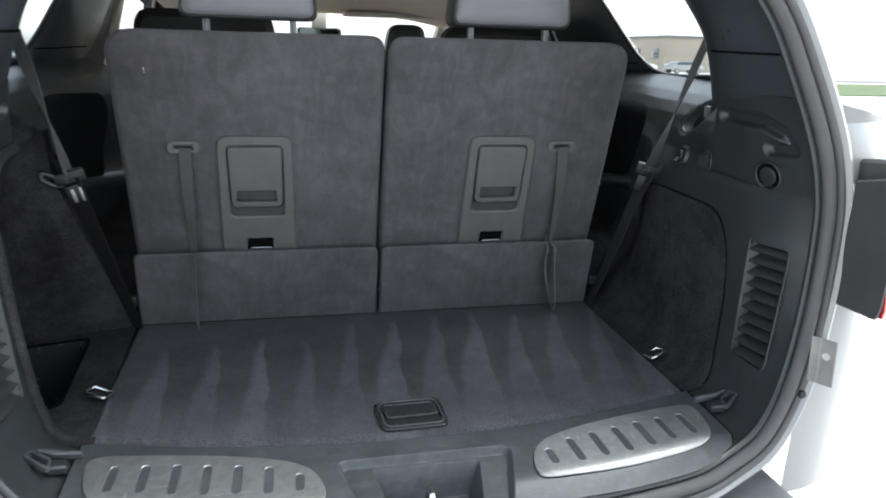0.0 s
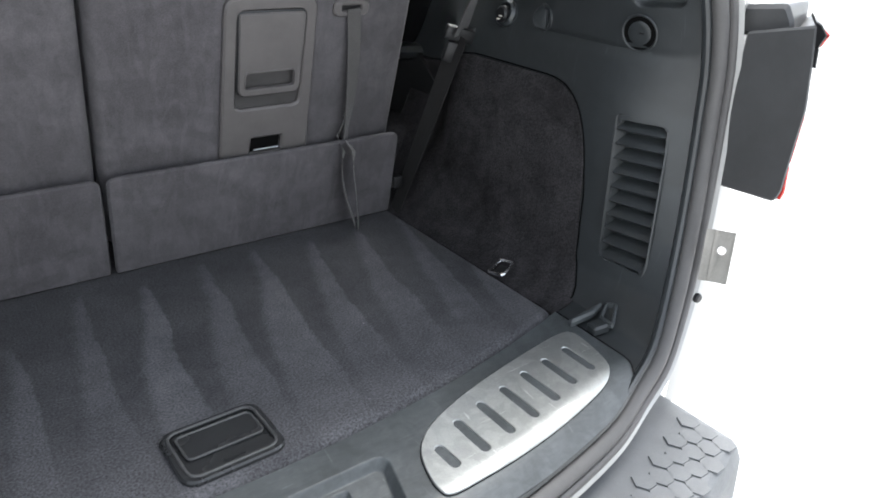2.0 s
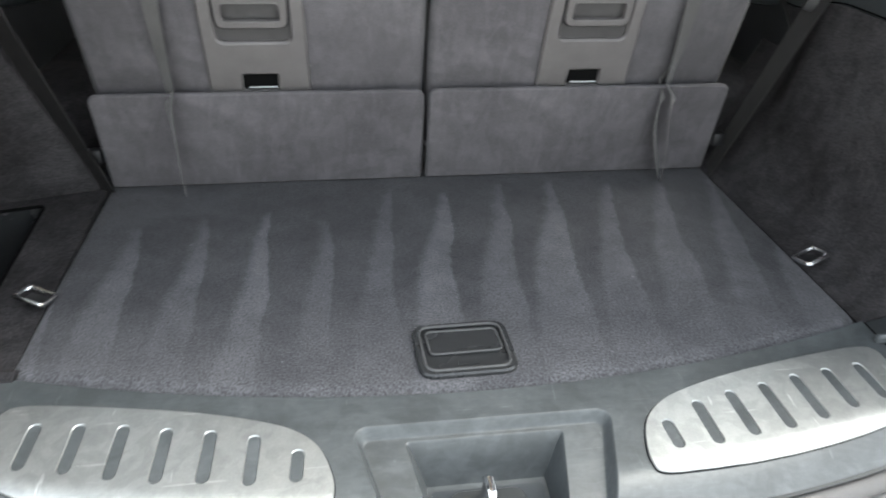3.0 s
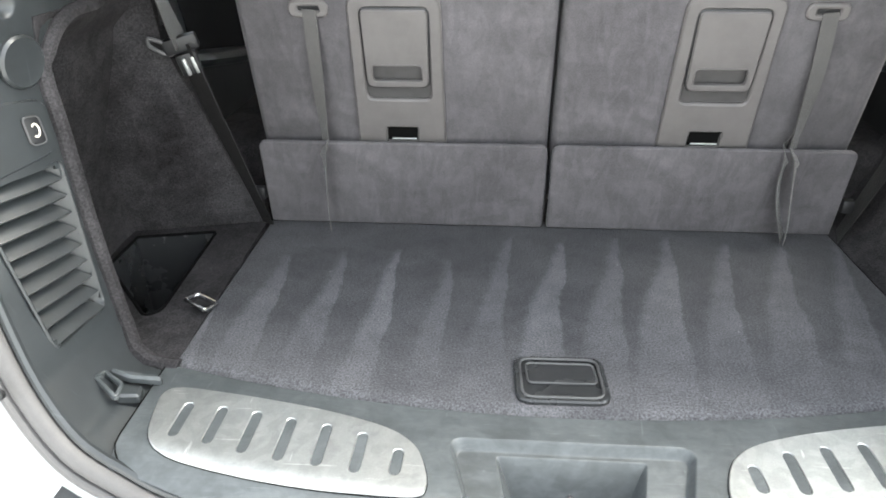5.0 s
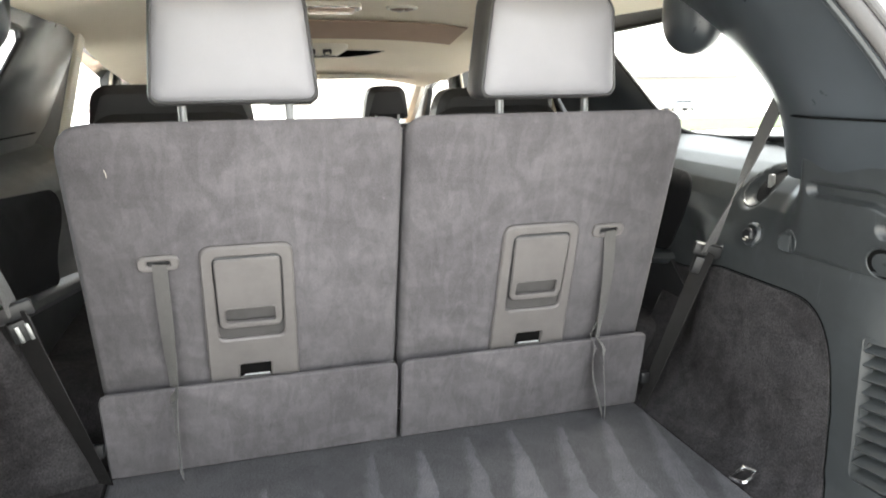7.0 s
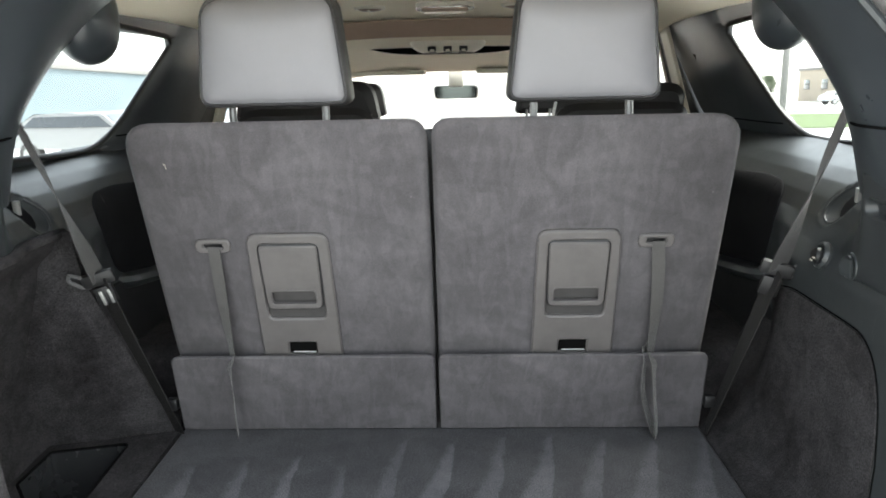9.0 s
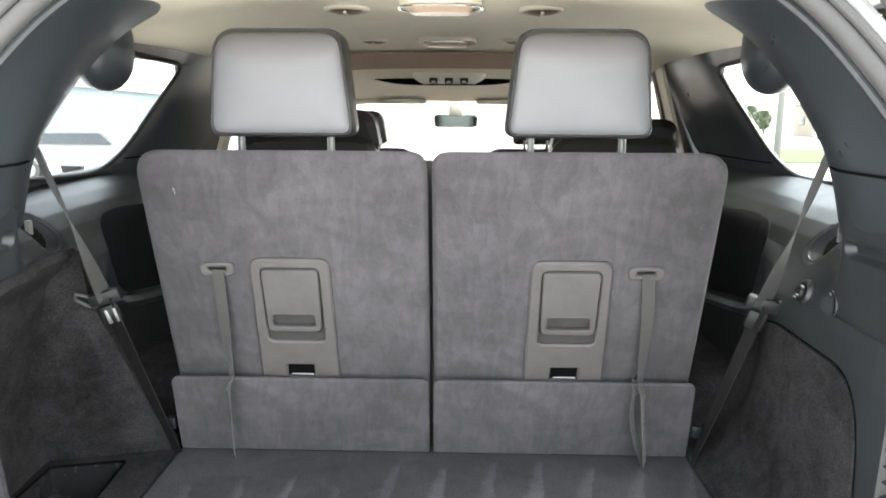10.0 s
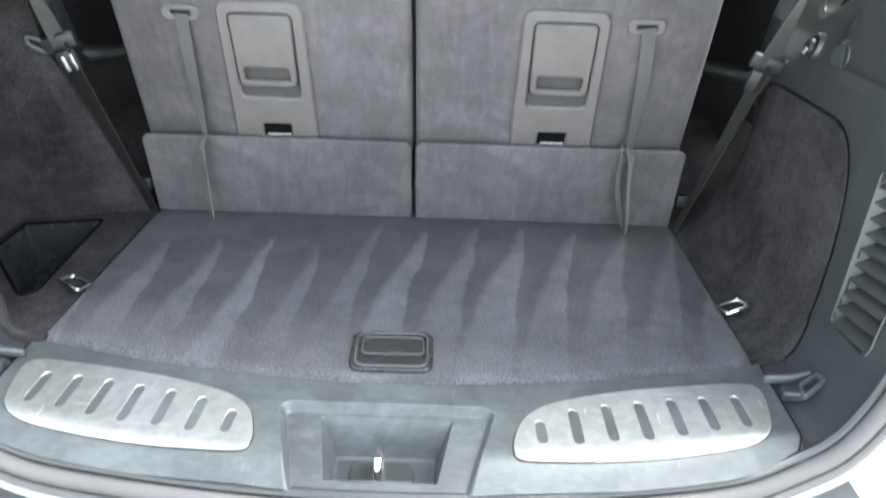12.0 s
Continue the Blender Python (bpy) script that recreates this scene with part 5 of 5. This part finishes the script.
# ---------------------------------------------------------------- seats further ahead
def far_seat(name, x, y, width, top, label, head, group):
    t = thing(name, (x, y, 0.5), label, "car seat", group)
    line = rounded([(x - width / 2, 0.62), (x + width / 2, 0.62), (x + width / 2 - 0.03, top), (x - width / 2 + 0.03, top)], [0.03, 0.03, 0.07, 0.07], 6)
    part("backrest", plate(line, lambda u, v, w: (u, y - 0.20 * (v - 1.0) - w + 0.10, v), 0.10, (), 0.02), DARK_LEATHER, t)
    part("cushion", box((x - width / 2, y + 0.05, 0.58), (x + width / 2, y + 0.55, 0.74), 0.05, 3), DARK_LEATHER, t)
    if head:
        w2, h0, h1 = head
        hl = rounded([(x - w2 / 2, h0), (x + w2 / 2, h0), (x + w2 / 2 - 0.02, h1), (x - w2 / 2 + 0.02, h1)], [0.02, 0.02, 0.05, 0.05], 6)
        hr = part("headrest", plate(hl, lambda u, v, w: (u, y - 0.20 * (v - 1.0) - w + 0.12, v), 0.10, (), 0.025), DARK_LEATHER, t)
        for dx in (-0.05, 0.05):
            part("post", tube([(x + dx, y - 0.03, top - 0.03), (x + dx, y - 0.04, h0 + 0.02)], 0.006, 8), STEEL, hr, "steel post")
    return t


far_seat("middle_seat", -0.42, 0.95, 0.48, 1.385, "black leather second-row seat", (0.44, 1.34, 1.462), "second-row seats")
far_seat("middle_seat", 0.53, 0.95, 0.46, 1.385, "black leather second-row seat", (0.40, 1.34, 1.44), "second-row seats")
far_seat("front_seat", -0.385, 1.95, 0.50, 1.28, "black leather front seat", (0.20, 1.30, 1.445), "front seats")
far_seat("front_seat", 0.385, 1.95, 0.50, 1.28, "black leather front seat", (0.20, 1.30, 1.445), "front seats")


# ---------------------------------------------------------------- headliner fittings
def roof_z(x, y):
    return headliner((x / 0.66 + 1) / 2, (y + 0.37) / 2.75)[2]


def roof_lamp(x, y, rx, ry):
    t = thing("roof_vent", (x, y, roof_z(x, y)), "round cream air vent in the headliner", "air vent", "roof vents")
    z = roof_z(x, y)

    def oval(k, dz):
        return [(x + rx * k * math.cos(q), y + ry * k * math.sin(q), z + dz) for q in np.linspace(0, 2 * math.pi, 25)[:-1]]
    bm = bmesh.new()
    rings = [[bm.verts.new(p) for p in oval(k, dz)] for k, dz in ((1.0, 0.004), (1.0, -0.004), (0.93, -0.007), (0.82, -0.007), (0.80, -0.003))]
    for r0, r1 in zip(rings, rings[1:]):
        for j in range(24):
            bm.faces.new((r0[j], r0[(j + 1) % 24], r1[(j + 1) % 24], r1[j]))
    bmesh.ops.recalc_face_normals(bm, faces=bm.faces)
    ring = part("ring", bm, CREAM, t)
    bm = bmesh.new()
    rings = [[bm.verts.new(p) for p in oval(k, dz)] for k, dz in ((0.82, -0.004), (0.70, -0.008), (0.45, -0.011), (0.15, -0.012))]
    for r0, r1 in zip(rings, rings[1:]):
        for j in range(24):
            bm.faces.new((r0[j], r0[(j + 1) % 24], r1[(j + 1) % 24], r1[j]))
    bm.faces.new(rings[-1])
    bmesh.ops.recalc_face_normals(bm, faces=bm.faces)
    part("grille", bm, VENT_BROWN, ring, "dark brown vent grille")
    part("vane", box((x - 0.003, y - ry * 0.6, z - 0.0135), (x + 0.003, y + ry * 0.6, z - 0.006), 0.001), CREAM, ring)


roof_lamp(-0.168, 0.11, 0.043, 0.050)
roof_lamp(0.202, 0.11, 0.043, 0.050)
roof_lamp(-0.200, 0.80, 0.044, 0.044)
roof_lamp(0.208, 0.80, 0.044, 0.044)
dome = thing("dome_lamp", (0, 0.84, 1.66), "oval dome lamp with a brown lens and chrome rim", "lamp")
dz = roof_z(0, 0.78)
dl = rounded([(-0.070, 0.72), (0.090, 0.72), (0.090, 0.84), (-0.070, 0.84)], 0.055, 8)
part("surround", plate(dl, lambda u, v, w: (u, v, dz - w + 0.002), 0.014, (), 0.004), CREAM, dome)
part("lens", plate([p * 0.80 + Vector((0.010, 0.780)) * 0.20 for p in dl], lambda u, v, w: (u, v, dz - 0.010 - w), 0.013, (), 0.008), LENS, dome)
part("rim", tube([(p.x, p.y, dz - 0.012) for p in dl], 0.0022, 6, closed=True), CHROME, dome, "thin chrome rim")
rd = thing("rear_dome_lamp", (0, 0.06, 1.66), "oval dome lamp with chrome rim above the load bay", "lamp")
rz = roof_z(0, 0.03)
rl = rounded([(-0.060, -0.03), (0.088, -0.03), (0.088, 0.065), (-0.060, 0.065)], 0.045, 8)
part("surround", plate(rl, lambda u, v, w: (u, v, rz - w + 0.002), 0.014, (), 0.004), CREAM, rd)
part("lens", plate([p * 0.80 + Vector((0.014, 0.0175)) * 0.20 for p in rl], lambda u, v, w: (u, v, rz - 0.010 - w), 0.012, (), 0.008), LENS, rd)
part("rim", tube([(p.x, p.y, rz - 0.012) for p in rl], 0.0022, 6, closed=True), CHROME, rd, "thin chrome rim")

# sun roof shade, roof console, visors, mirror
shade = thing("sunroof_shade", (0, 1.4, 1.6), "brown fabric sunroof shade with dark gap", "sunroof")


def shade_sheet(u, v):
    x, y = (2 * u - 1) * 0.46, 0.99 + 0.20 * v
    return (x, y, roof_z(x, y) - 0.006)


part("shade", grid(shade_sheet, 16, 8, thick=0.004), SHADE, shade)


gz = roof_z(0, 1.43)
part("gap", plate([(0.285 * math.cos(q), gz - 0.001 - (0.024 * (1 - math.cos(q) ** 4) if math.sin(q) > 0 else 0.0)) for q in np.linspace(0, math.pi, 25)] + [(0.0, gz + 0.004)],
                  lambda u, v, w: (u, 1.43 - w, v), 0.008, (), 0.002), GROOVE, shade, "black gap of the sunroof")
con = thing("roof_console", (0, 1.40, 1.58), "cream roof console with three black switches and chrome rim", "console")
cz = roof_z(0, 1.34) + 0.004


def console_face(u, v):
    """A boat-shaped bowl, its rear face leaning forward."""
    q = math.pi * u
    wide, deep = 0.135 - 0.045 * v ** 2, 0.040 * v ** 0.8
    return (0.005 + wide * math.copysign(abs(math.cos(q)) ** 0.5, math.cos(q)), 1.37 - (0.075 - 0.02 * v) * math.sin(q) ** 0.5, cz - deep)


part("housing", grid(console_face, 40, 10), CREAM, con)
part("underside", plate([Vector(console_face(i / 40, 1.0)[:2]) for i in range(41)], lambda u, v, w: (u, v, cz - 0.040 - w), 0.001), CREAM, con)
part("chrome_rim", tube([Vector(console_face(i / 40, 0.98)) + Vector((0, -0.001, 0)) for i in range(41)], 0.0028, 8), CHROME, con, "chrome rim")
for dx in (-0.055, 0.0, 0.055):
    part("switch", box((dx - 0.010, 1.296, cz - 0.036), (dx + 0.020, 1.310, cz - 0.018), 0.004), BLACK, con)
    part("switch_key", box((dx - 0.002, 1.293, cz - 0.036), (dx + 0.012, 1.298, cz - 0.029), 0.001), CREAM, con)


def visor(sx):
    t = thing("sun_visor", (sx * 0.36, 2.35, 1.5), "cream sun visor folded up", "sun visor", "sun visors")
    part("board", box((min(sx * 0.12, sx * 0.60), 2.10, 1.476), (max(sx * 0.12, sx * 0.60), 2.32, 1.500), 0.010), CREAM, t)


visor(1)
visor(-1)
mir = thing("rear_view_mirror", (0.02, 2.62, 1.44), "black rear-view mirror on the windscreen", "mirror")
ml = rounded([(-0.095, 1.350), (0.135, 1.350), (0.140, 1.418), (-0.100, 1.418)], 0.022)
part("housing", plate(ml, lambda u, v, w: (u, 2.63 - w, v), 0.03, (), 0.008), BLACK, mir)
part("glass", plate([p * 0.9 + Vector((0.02, 1.384)) * 0.1 for p in ml], lambda u, v, w: (u, 2.592 - w + 0.032 * (v - 1.384), v), 0.002), MIRROR, mir)
part("stem", box((-0.02, 2.58, 1.41), (0.06, 2.66, 1.50), 0.01), CREAM, mir)
# out of view; its tan is picked to bounce light onto the headliner's front
dash = thing("dashboard", (0, 2.9, 0.9), "unseen dashboard under the windscreen, tan to bounce light", "dashboard")
part("top", box((-0.78, 2.65, 0.62), (0.78, 3.15, 1.14), 0.06, 3), SHADE, dash)
ws = thing("windscreen", (0, 2.9, 1.3), "clear raked windscreen of the car", "window")
pane = part("pane", grid(lambda u, v: ((2 * u - 1) * 0.72, 3.25 - 0.85 * v, 1.06 + 0.46 * v), 4, 4, thick=0.004), GLASS, ws)
pane.visible_shadow = False
for sx in (1, -1):
    part("pillar", tube([(sx * 0.72, 3.2, 1.06), (sx * 0.68, 2.4, 1.51)], 0.035, 8), CREAM, ws, "cream windscreen pillar")

# ---------------------------------------------------------------- tail lamps, brackets, bumper


def tail_lamp(sx):
    t = thing("tail_lamp", (sx * 0.73, -0.60, 1.12), "dark tail lamp housing with red lens edge", "tail lamp", "tail lamps")
    def lamp_place(u, v, w):
        back = max(0.0, -u - 0.56) * 0.85 * (0.105 - w) / 0.105
        return (sx * (0.805 - w), u + back, v)
    side = rounded([(-0.545, 1.002), (-0.640, 1.006), (-0.646, 1.022), (-0.6475, 1.080), (-0.6495, 1.133), (-0.642, 1.190), (-0.634, 1.234), (-0.545, 1.213)],
                   [0.004, 0.008, 0.006, 0.006, 0.006, 0.006, 0.004, 0.004])
    part("housing", plate(side, lamp_place, 0.105, (), 0.003), LAMP_GREY, t)
    for lens in ([(-0.640, 1.009), (-0.650, 1.009), (-0.653, 1.022), (-0.650, 1.056), (-0.640, 1.056)], [(-0.640, 1.062), (-0.650, 1.062), (-0.6520, 1.127), (-0.640, 1.128)],
                 [(-0.6400, 1.234), (-0.6560, 1.2244), (-0.6480, 1.2090), (-0.640, 1.209)]):
        part("lens", plate(rounded(lens, 0.002), lamp_place, 0.098, (), 0.003), RED, t, "red lens")
    for bar in ([(-0.634, 1.186), (-0.6475, 1.184), (-0.6450, 1.208), (-0.634, 1.208)], [(-0.632, 1.238), (-0.6400, 1.236), (-0.6505, 1.2244), (-0.6440, 1.207), (-0.632, 1.207)]):
        part("lens_frame", plate(rounded(bar, 0.002), lamp_place, 0.102, (), 0.002), BLACK, t)
    cap = rounded([(-0.520, 1.205), (-0.604, 1.205), (-0.600, 1.231), (-0.584, 1.2515), (-0.520, 1.243)], [0.003, 0.004, 0.006, 0.008, 0.003])
    part("top_cap", plate(cap, lamp_place, 0.084, (), 0.006), LAMP_GREY, t)
    b = thing("bracket", (sx * 0.66, -0.60, 0.93), "pale metal bracket with a round hole", "bracket", "brackets")
    def tab_place(u, v, w):
        away = 0.85 * u if u > 0 else 0.77 * u                     # bent a little along its ridge
        return (sx * (0.6417 + 0.08 * (0.965 - v) + (0.53 if u > 0 else 0.64) * u + 0.8 * w), -0.601 - away - 0.5 * w, v)
    hole = [Vector((0.011 + 0.0065 * math.cos(q), 0.935 + 0.0065 * math.sin(q))) for q in np.linspace(0, 2 * math.pi, 15)[:-1]]
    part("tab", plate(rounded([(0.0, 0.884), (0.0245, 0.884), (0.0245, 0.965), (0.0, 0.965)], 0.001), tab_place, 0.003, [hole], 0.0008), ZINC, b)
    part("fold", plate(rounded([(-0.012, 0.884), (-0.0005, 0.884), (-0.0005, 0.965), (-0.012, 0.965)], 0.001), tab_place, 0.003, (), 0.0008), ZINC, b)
    part("bolt", lathe([(0.007, 0), (0.007, 0.005), (0.005, 0.007), (0.002, 0.007)], (sx * 0.622, -0.605, 0.868), (0, -1, 0), 12), BLACK, b)


tail_lamp(1)
tail_lamp(-1)
bump = thing("rear_bumper", (0, -0.75, 0.45), "grey rear bumper with a hexagon tread step pad", "bumper")


def bump_sheet(u, v):
    x = (2 * u - 1) * 0.630
    prof = [(0.07, 0.690), (-0.094, 0.692), (-0.103, 0.687), (-0.112, 0.670), (-0.118, 0.60), (-0.10, 0.42)]
    s = v * 5
    i = min(int(s), 4)
    f = s - i
    dy = prof[i][0] + (prof[i + 1][0] - prof[i][0]) * f
    z = prof[i][1] + (prof[i + 1][1] - prof[i][1]) * f
    end = step(0.612, 0.630, abs(x))
    return (x, -0.715 + 0.26 * x * x + dy, z - 0.010 * end)


part("cover", grid(bump_sheet, 60, 30, thick=-0.01), BUMPER, bump)
hexm = bmesh.new()
r = 0.0178
for i in range(-28, 29):
    for j in range(5):
        x = i * r * 1.40
        y = -0.715 + 0.26 * x * x - 0.088 + j * r * 1.62 + (0.81 * r if i % 2 else 0)
        if abs(x) > 0.615 or y > -0.715 + 0.26 * x * x - 0.018:
            continue
        ring = [Vector((x + r * 0.95 * math.cos(q), y + r * 0.95 * math.sin(q), 0.6915)) for q in np.linspace(0, 2 * math.pi, 7)[:-1]]
        topr = [hexm.verts.new(Vector((x, y, 0.6940)) + (p - Vector((x, y, 0.6915))) * 0.95) for p in ring]
        lowr = [hexm.verts.new(p) for p in ring]
        hexm.faces.new(topr)
        for q in range(6):
            hexm.faces.new((lowr[q], lowr[(q + 1) % 6], topr[(q + 1) % 6], topr[q]))
pad = part("hexagon_tread", hexm, BUMPER, bump, smooth=False)
tagged(pad, kind="stuff")

# gas strut head beside the roof
strut = thing("tailgate_hinge", (0.58, -0.43, 1.56), "grey tailgate hinge arm with ball joint", "hinge")
part("hinge_arm", tube([(0.590, -0.425, 1.545), (0.575, -0.430, 1.570), (0.555, -0.430, 1.600), (0.50, -0.44, 1.66)], [0.010, 0.012, 0.010, 0.012], 10), RUBBER, strut)
part("ball_joint", lathe([(0.006, 0), (0.017, 0.002), (0.017, 0.012), (0.008, 0.016)], (0.584, -0.432, 1.553), (0.3, -0.9, 0.1), 18), RUBBER, strut)
part("bolt", lathe([(0.008, 0), (0.008, 0.018), (0.004, 0.020)], (0.560, -0.445, 1.592), (0.3, -0.9, 0.1), 14), STEEL, strut)

# ---------------------------------------------------------------- outside
setting("ground", box((-400, -400, -0.5), (400, 400, -0.2)), GROUND, "pale sunlit concrete lot", "ground", tilted=False)
setting("grass", box((5, 30, -0.2), (60, 48, -0.15)), GRASS, "mown grass strip beside the lot", "grass", tilted=False)
setting("road", box((-200, 52, -0.2), (300, 60, -0.18)), ASPHALT, "grey road beyond the grass", "road", tilted=False)


def building(x0, y0, x1, y1, h, mat, label, rows, cols, facing):
    b = thing("building", ((x0 + x1) / 2, (y0 + y1) / 2, 0), label, "building", tilted=False)
    part("wall", box((x0, y0, 0), (x1, y1, h)), mat, b, smooth=False)
    part("roof", box((x0 - 0.2, y0 - 0.2, h), (x1 + 0.2, y1 + 0.2, h + 0.35), 0.05), ROOF, b)
    for i in range(cols):
        for j in range(rows):
            yc = y0 + (y1 - y0) * (i + 0.5) / cols
            zc = h * (j + 0.55) / rows
            xf = x1 if facing > 0 else x0
            w = part("window", box((xf - 0.06, yc - 0.8, zc - 0.6), (xf + 0.06, yc + 0.8, zc + 0.6), 0.02), DARK_GLASS, b)
            part("sill", box((xf - 0.12, yc - 0.9, zc - 0.7), (xf + 0.12, yc + 0.9, zc - 0.6)), ROOF, w)
    return b


building(-40, 26, -23, 70, 3.6, BLUE_WALL, "blue-grey clad workshop building beside the lot", 0, 0, 1)
building(-44, 14, -27, 25.5, 2.9, TAN_WALL, "low tan block building", 1, 2, 1)
building(48, 84, 66, 104, 4.2, TAN_WALL, "low tan building across the road", 1, 4, -1)


def parked_car(x, y, turn, mat, label):
    t = thing("parked_car", (0, 0, 0), label, "car", "parked cars", tilted=False)
    prof = [(-2.2, 0.45), (-2.25, 0.85), (-1.9, 1.02), (-1.35, 1.08), (-0.75, 1.48), (0.6, 1.52), (1.35, 1.45), (1.95, 1.08), (2.2, 1.0), (2.28, 0.5)]
    bm = bmesh.new()
    rings = []
    for w, k in ((-0.9, 0.9), (-0.86, 1.0), (0.86, 1.0), (0.9, 0.9)):
        rings.append([bm.verts.new((w * (1 - 0.18 * max(0, pz - 1.0) / 0.5), px, 0.45 + (pz - 0.45) * (k if pz > 0.9 else 1))) for px, pz in prof])
    for r0, r1 in zip(rings, rings[1:]):
        for j in range(len(prof)):
            bm.faces.new((r0[j], r0[(j + 1) % len(prof)], r1[(j + 1) % len(prof)], r1[j]))
    bm.faces.new(rings[0]), bm.faces.new(rings[-1])
    bmesh.ops.recalc_face_normals(bm, faces=bm.faces)
    part("shell", bm, mat, t, sharp=50)
    for sx in (-1, 1):
        w = rounded([(-1.15, 1.10), (1.6, 1.10), (1.25, 1.40), (-0.72, 1.42)], 0.05)
        part("side_window", plate(w, lambda u, v, q: (sx * (0.89 - 0.20 * (v - 1.0) + q), u, v), 0.012), DARK_GLASS, t)
        for py in (-1.4, 1.45):
            wheel = part("wheel", lathe([(0.20, -0.10), (0.33, -0.10), (0.34, 0.0), (0.33, 0.10), (0.20, 0.10)], (sx * 0.80, py, 0.33), (1, 0, 0), 20), RUBBER, t)
            part("rim", lathe([(0.20, -0.09), (0.20, 0.11), (0.05, 0.12)], (sx * 0.80, py, 0.33), (sx, 0, 0), 14), STEEL, wheel)
    for py, name_ in ((-1.06, "windscreen"), (1.64, "rear_window")):
        tilt = 1 if py < 0 else -1
        part(name_, grid(lambda u, v: ((2 * u - 1) * (0.74 - 0.08 * v), py + tilt * (0.55 * v - 0.27) - tilt * 0.02, 1.115 + 0.36 * v), 2, 2, thick=0.01), DARK_GLASS, t)
    t.matrix_basis = LOT @ pose(x, y, 0, 0, 0, turn) @ Matrix.Diagonal((1, 1, 0.93, 1))
    return t


parked_car(-10.2, 18.5, 80, PAINT, "white saloon car parked in a row")
parked_car(-10.8, 21.6, 82, PAINT, "white saloon car parked beside another")
parked_car(-10.6, 24.8, 80, SILVER, "silver car parked in a row")
parked_car(-10.8, 28.0, 80, PAINT, "white car parked further along")
parked_car(4.3, 16.5, 8, GREEN_PAINT, "teal car parked ahead")
parked_car(40, 76, 95, SILVER, "silver car parked far across the road")
parked_car(46, 76, 95, PAINT, "white car parked far across the road")
parked_car(52, 76, 95, SILVER, "grey car parked far across the road")
pole = thing("lamp_post", (15.0, 33.0, 0.05), "grey steel lamp post on the grass", "lamp post", tilted=False)
part("shaft", tube([(15.0, 33.0, 0.05), (15.0, 33.0, 9)], [0.17, 0.12], 12), ROOF, pole)
part("arm", tube([(15.0, 33.0, 8.8), (13.5, 33.0, 9.2)], 0.05, 8), ROOF, pole)


def tree(x, y, h, seed):
    rng = random.Random(seed)
    t = thing("tree", (x, y, 0), "leafy green tree across the road", "tree", "far trees", tilted=False)
    bm = bmesh.new()
    tube([(x, y, 0), (x + 0.1, y, h * 0.35), (x, y + 0.1, h * 0.8)], [0.25, 0.18, 0.05], 8, bm)
    for _ in range(7):
        q, z0 = rng.uniform(0, 6.28), rng.uniform(0.3, 0.6) * h
        tube([(x, y, z0), (x + math.cos(q) * h * 0.22, y + math.sin(q) * h * 0.22, z0 + h * 0.2)], [0.09, 0.03], 6, bm)
    part("trunk", bm, BARK, t)
    verts, faces = [], []
    for _ in range(900):
        q, rr, zz = rng.uniform(0, 6.28), rng.random() ** 0.5, rng.uniform(0.28, 1.0)
        rad = h * 0.33 * math.sin(min(max((zz - 0.2) / 0.85, 0), 1) * math.pi) ** 0.6 * rng.uniform(0.6, 1.1)
        c = Vector((x + math.cos(q) * rr * rad, y + math.sin(q) * rr * rad, zz * h))
        for _k in range(2):
            a_, b_ = Vector((rng.uniform(-1, 1), rng.uniform(-1, 1), rng.uniform(-1, 1))), Vector((rng.uniform(-1, 1), rng.uniform(-1, 1), rng.uniform(-1, 1)))
            s = h * 0.035
            i0 = len(verts)
            verts += [c + a_ * s, c + b_ * s, c - a_ * s, c - b_ * s]
            faces.append((i0, i0 + 1, i0 + 2, i0 + 3))
    me = bpy.data.meshes.new("crown")
    me.from_pydata([v - Vector((x, y, 0)) for v in verts], [], faces)
    me.materials.append(LEAF)
    ob = new("crown", me)
    ob.parent = t
    return t


for i, (x, y, h) in enumerate(((37, 92, 4.0), (56, 112, 5.0), (64, 114, 4.5), (70, 100, 5.0), (42, 100, 3.6))):
    tree(x, y, h, i + 3)
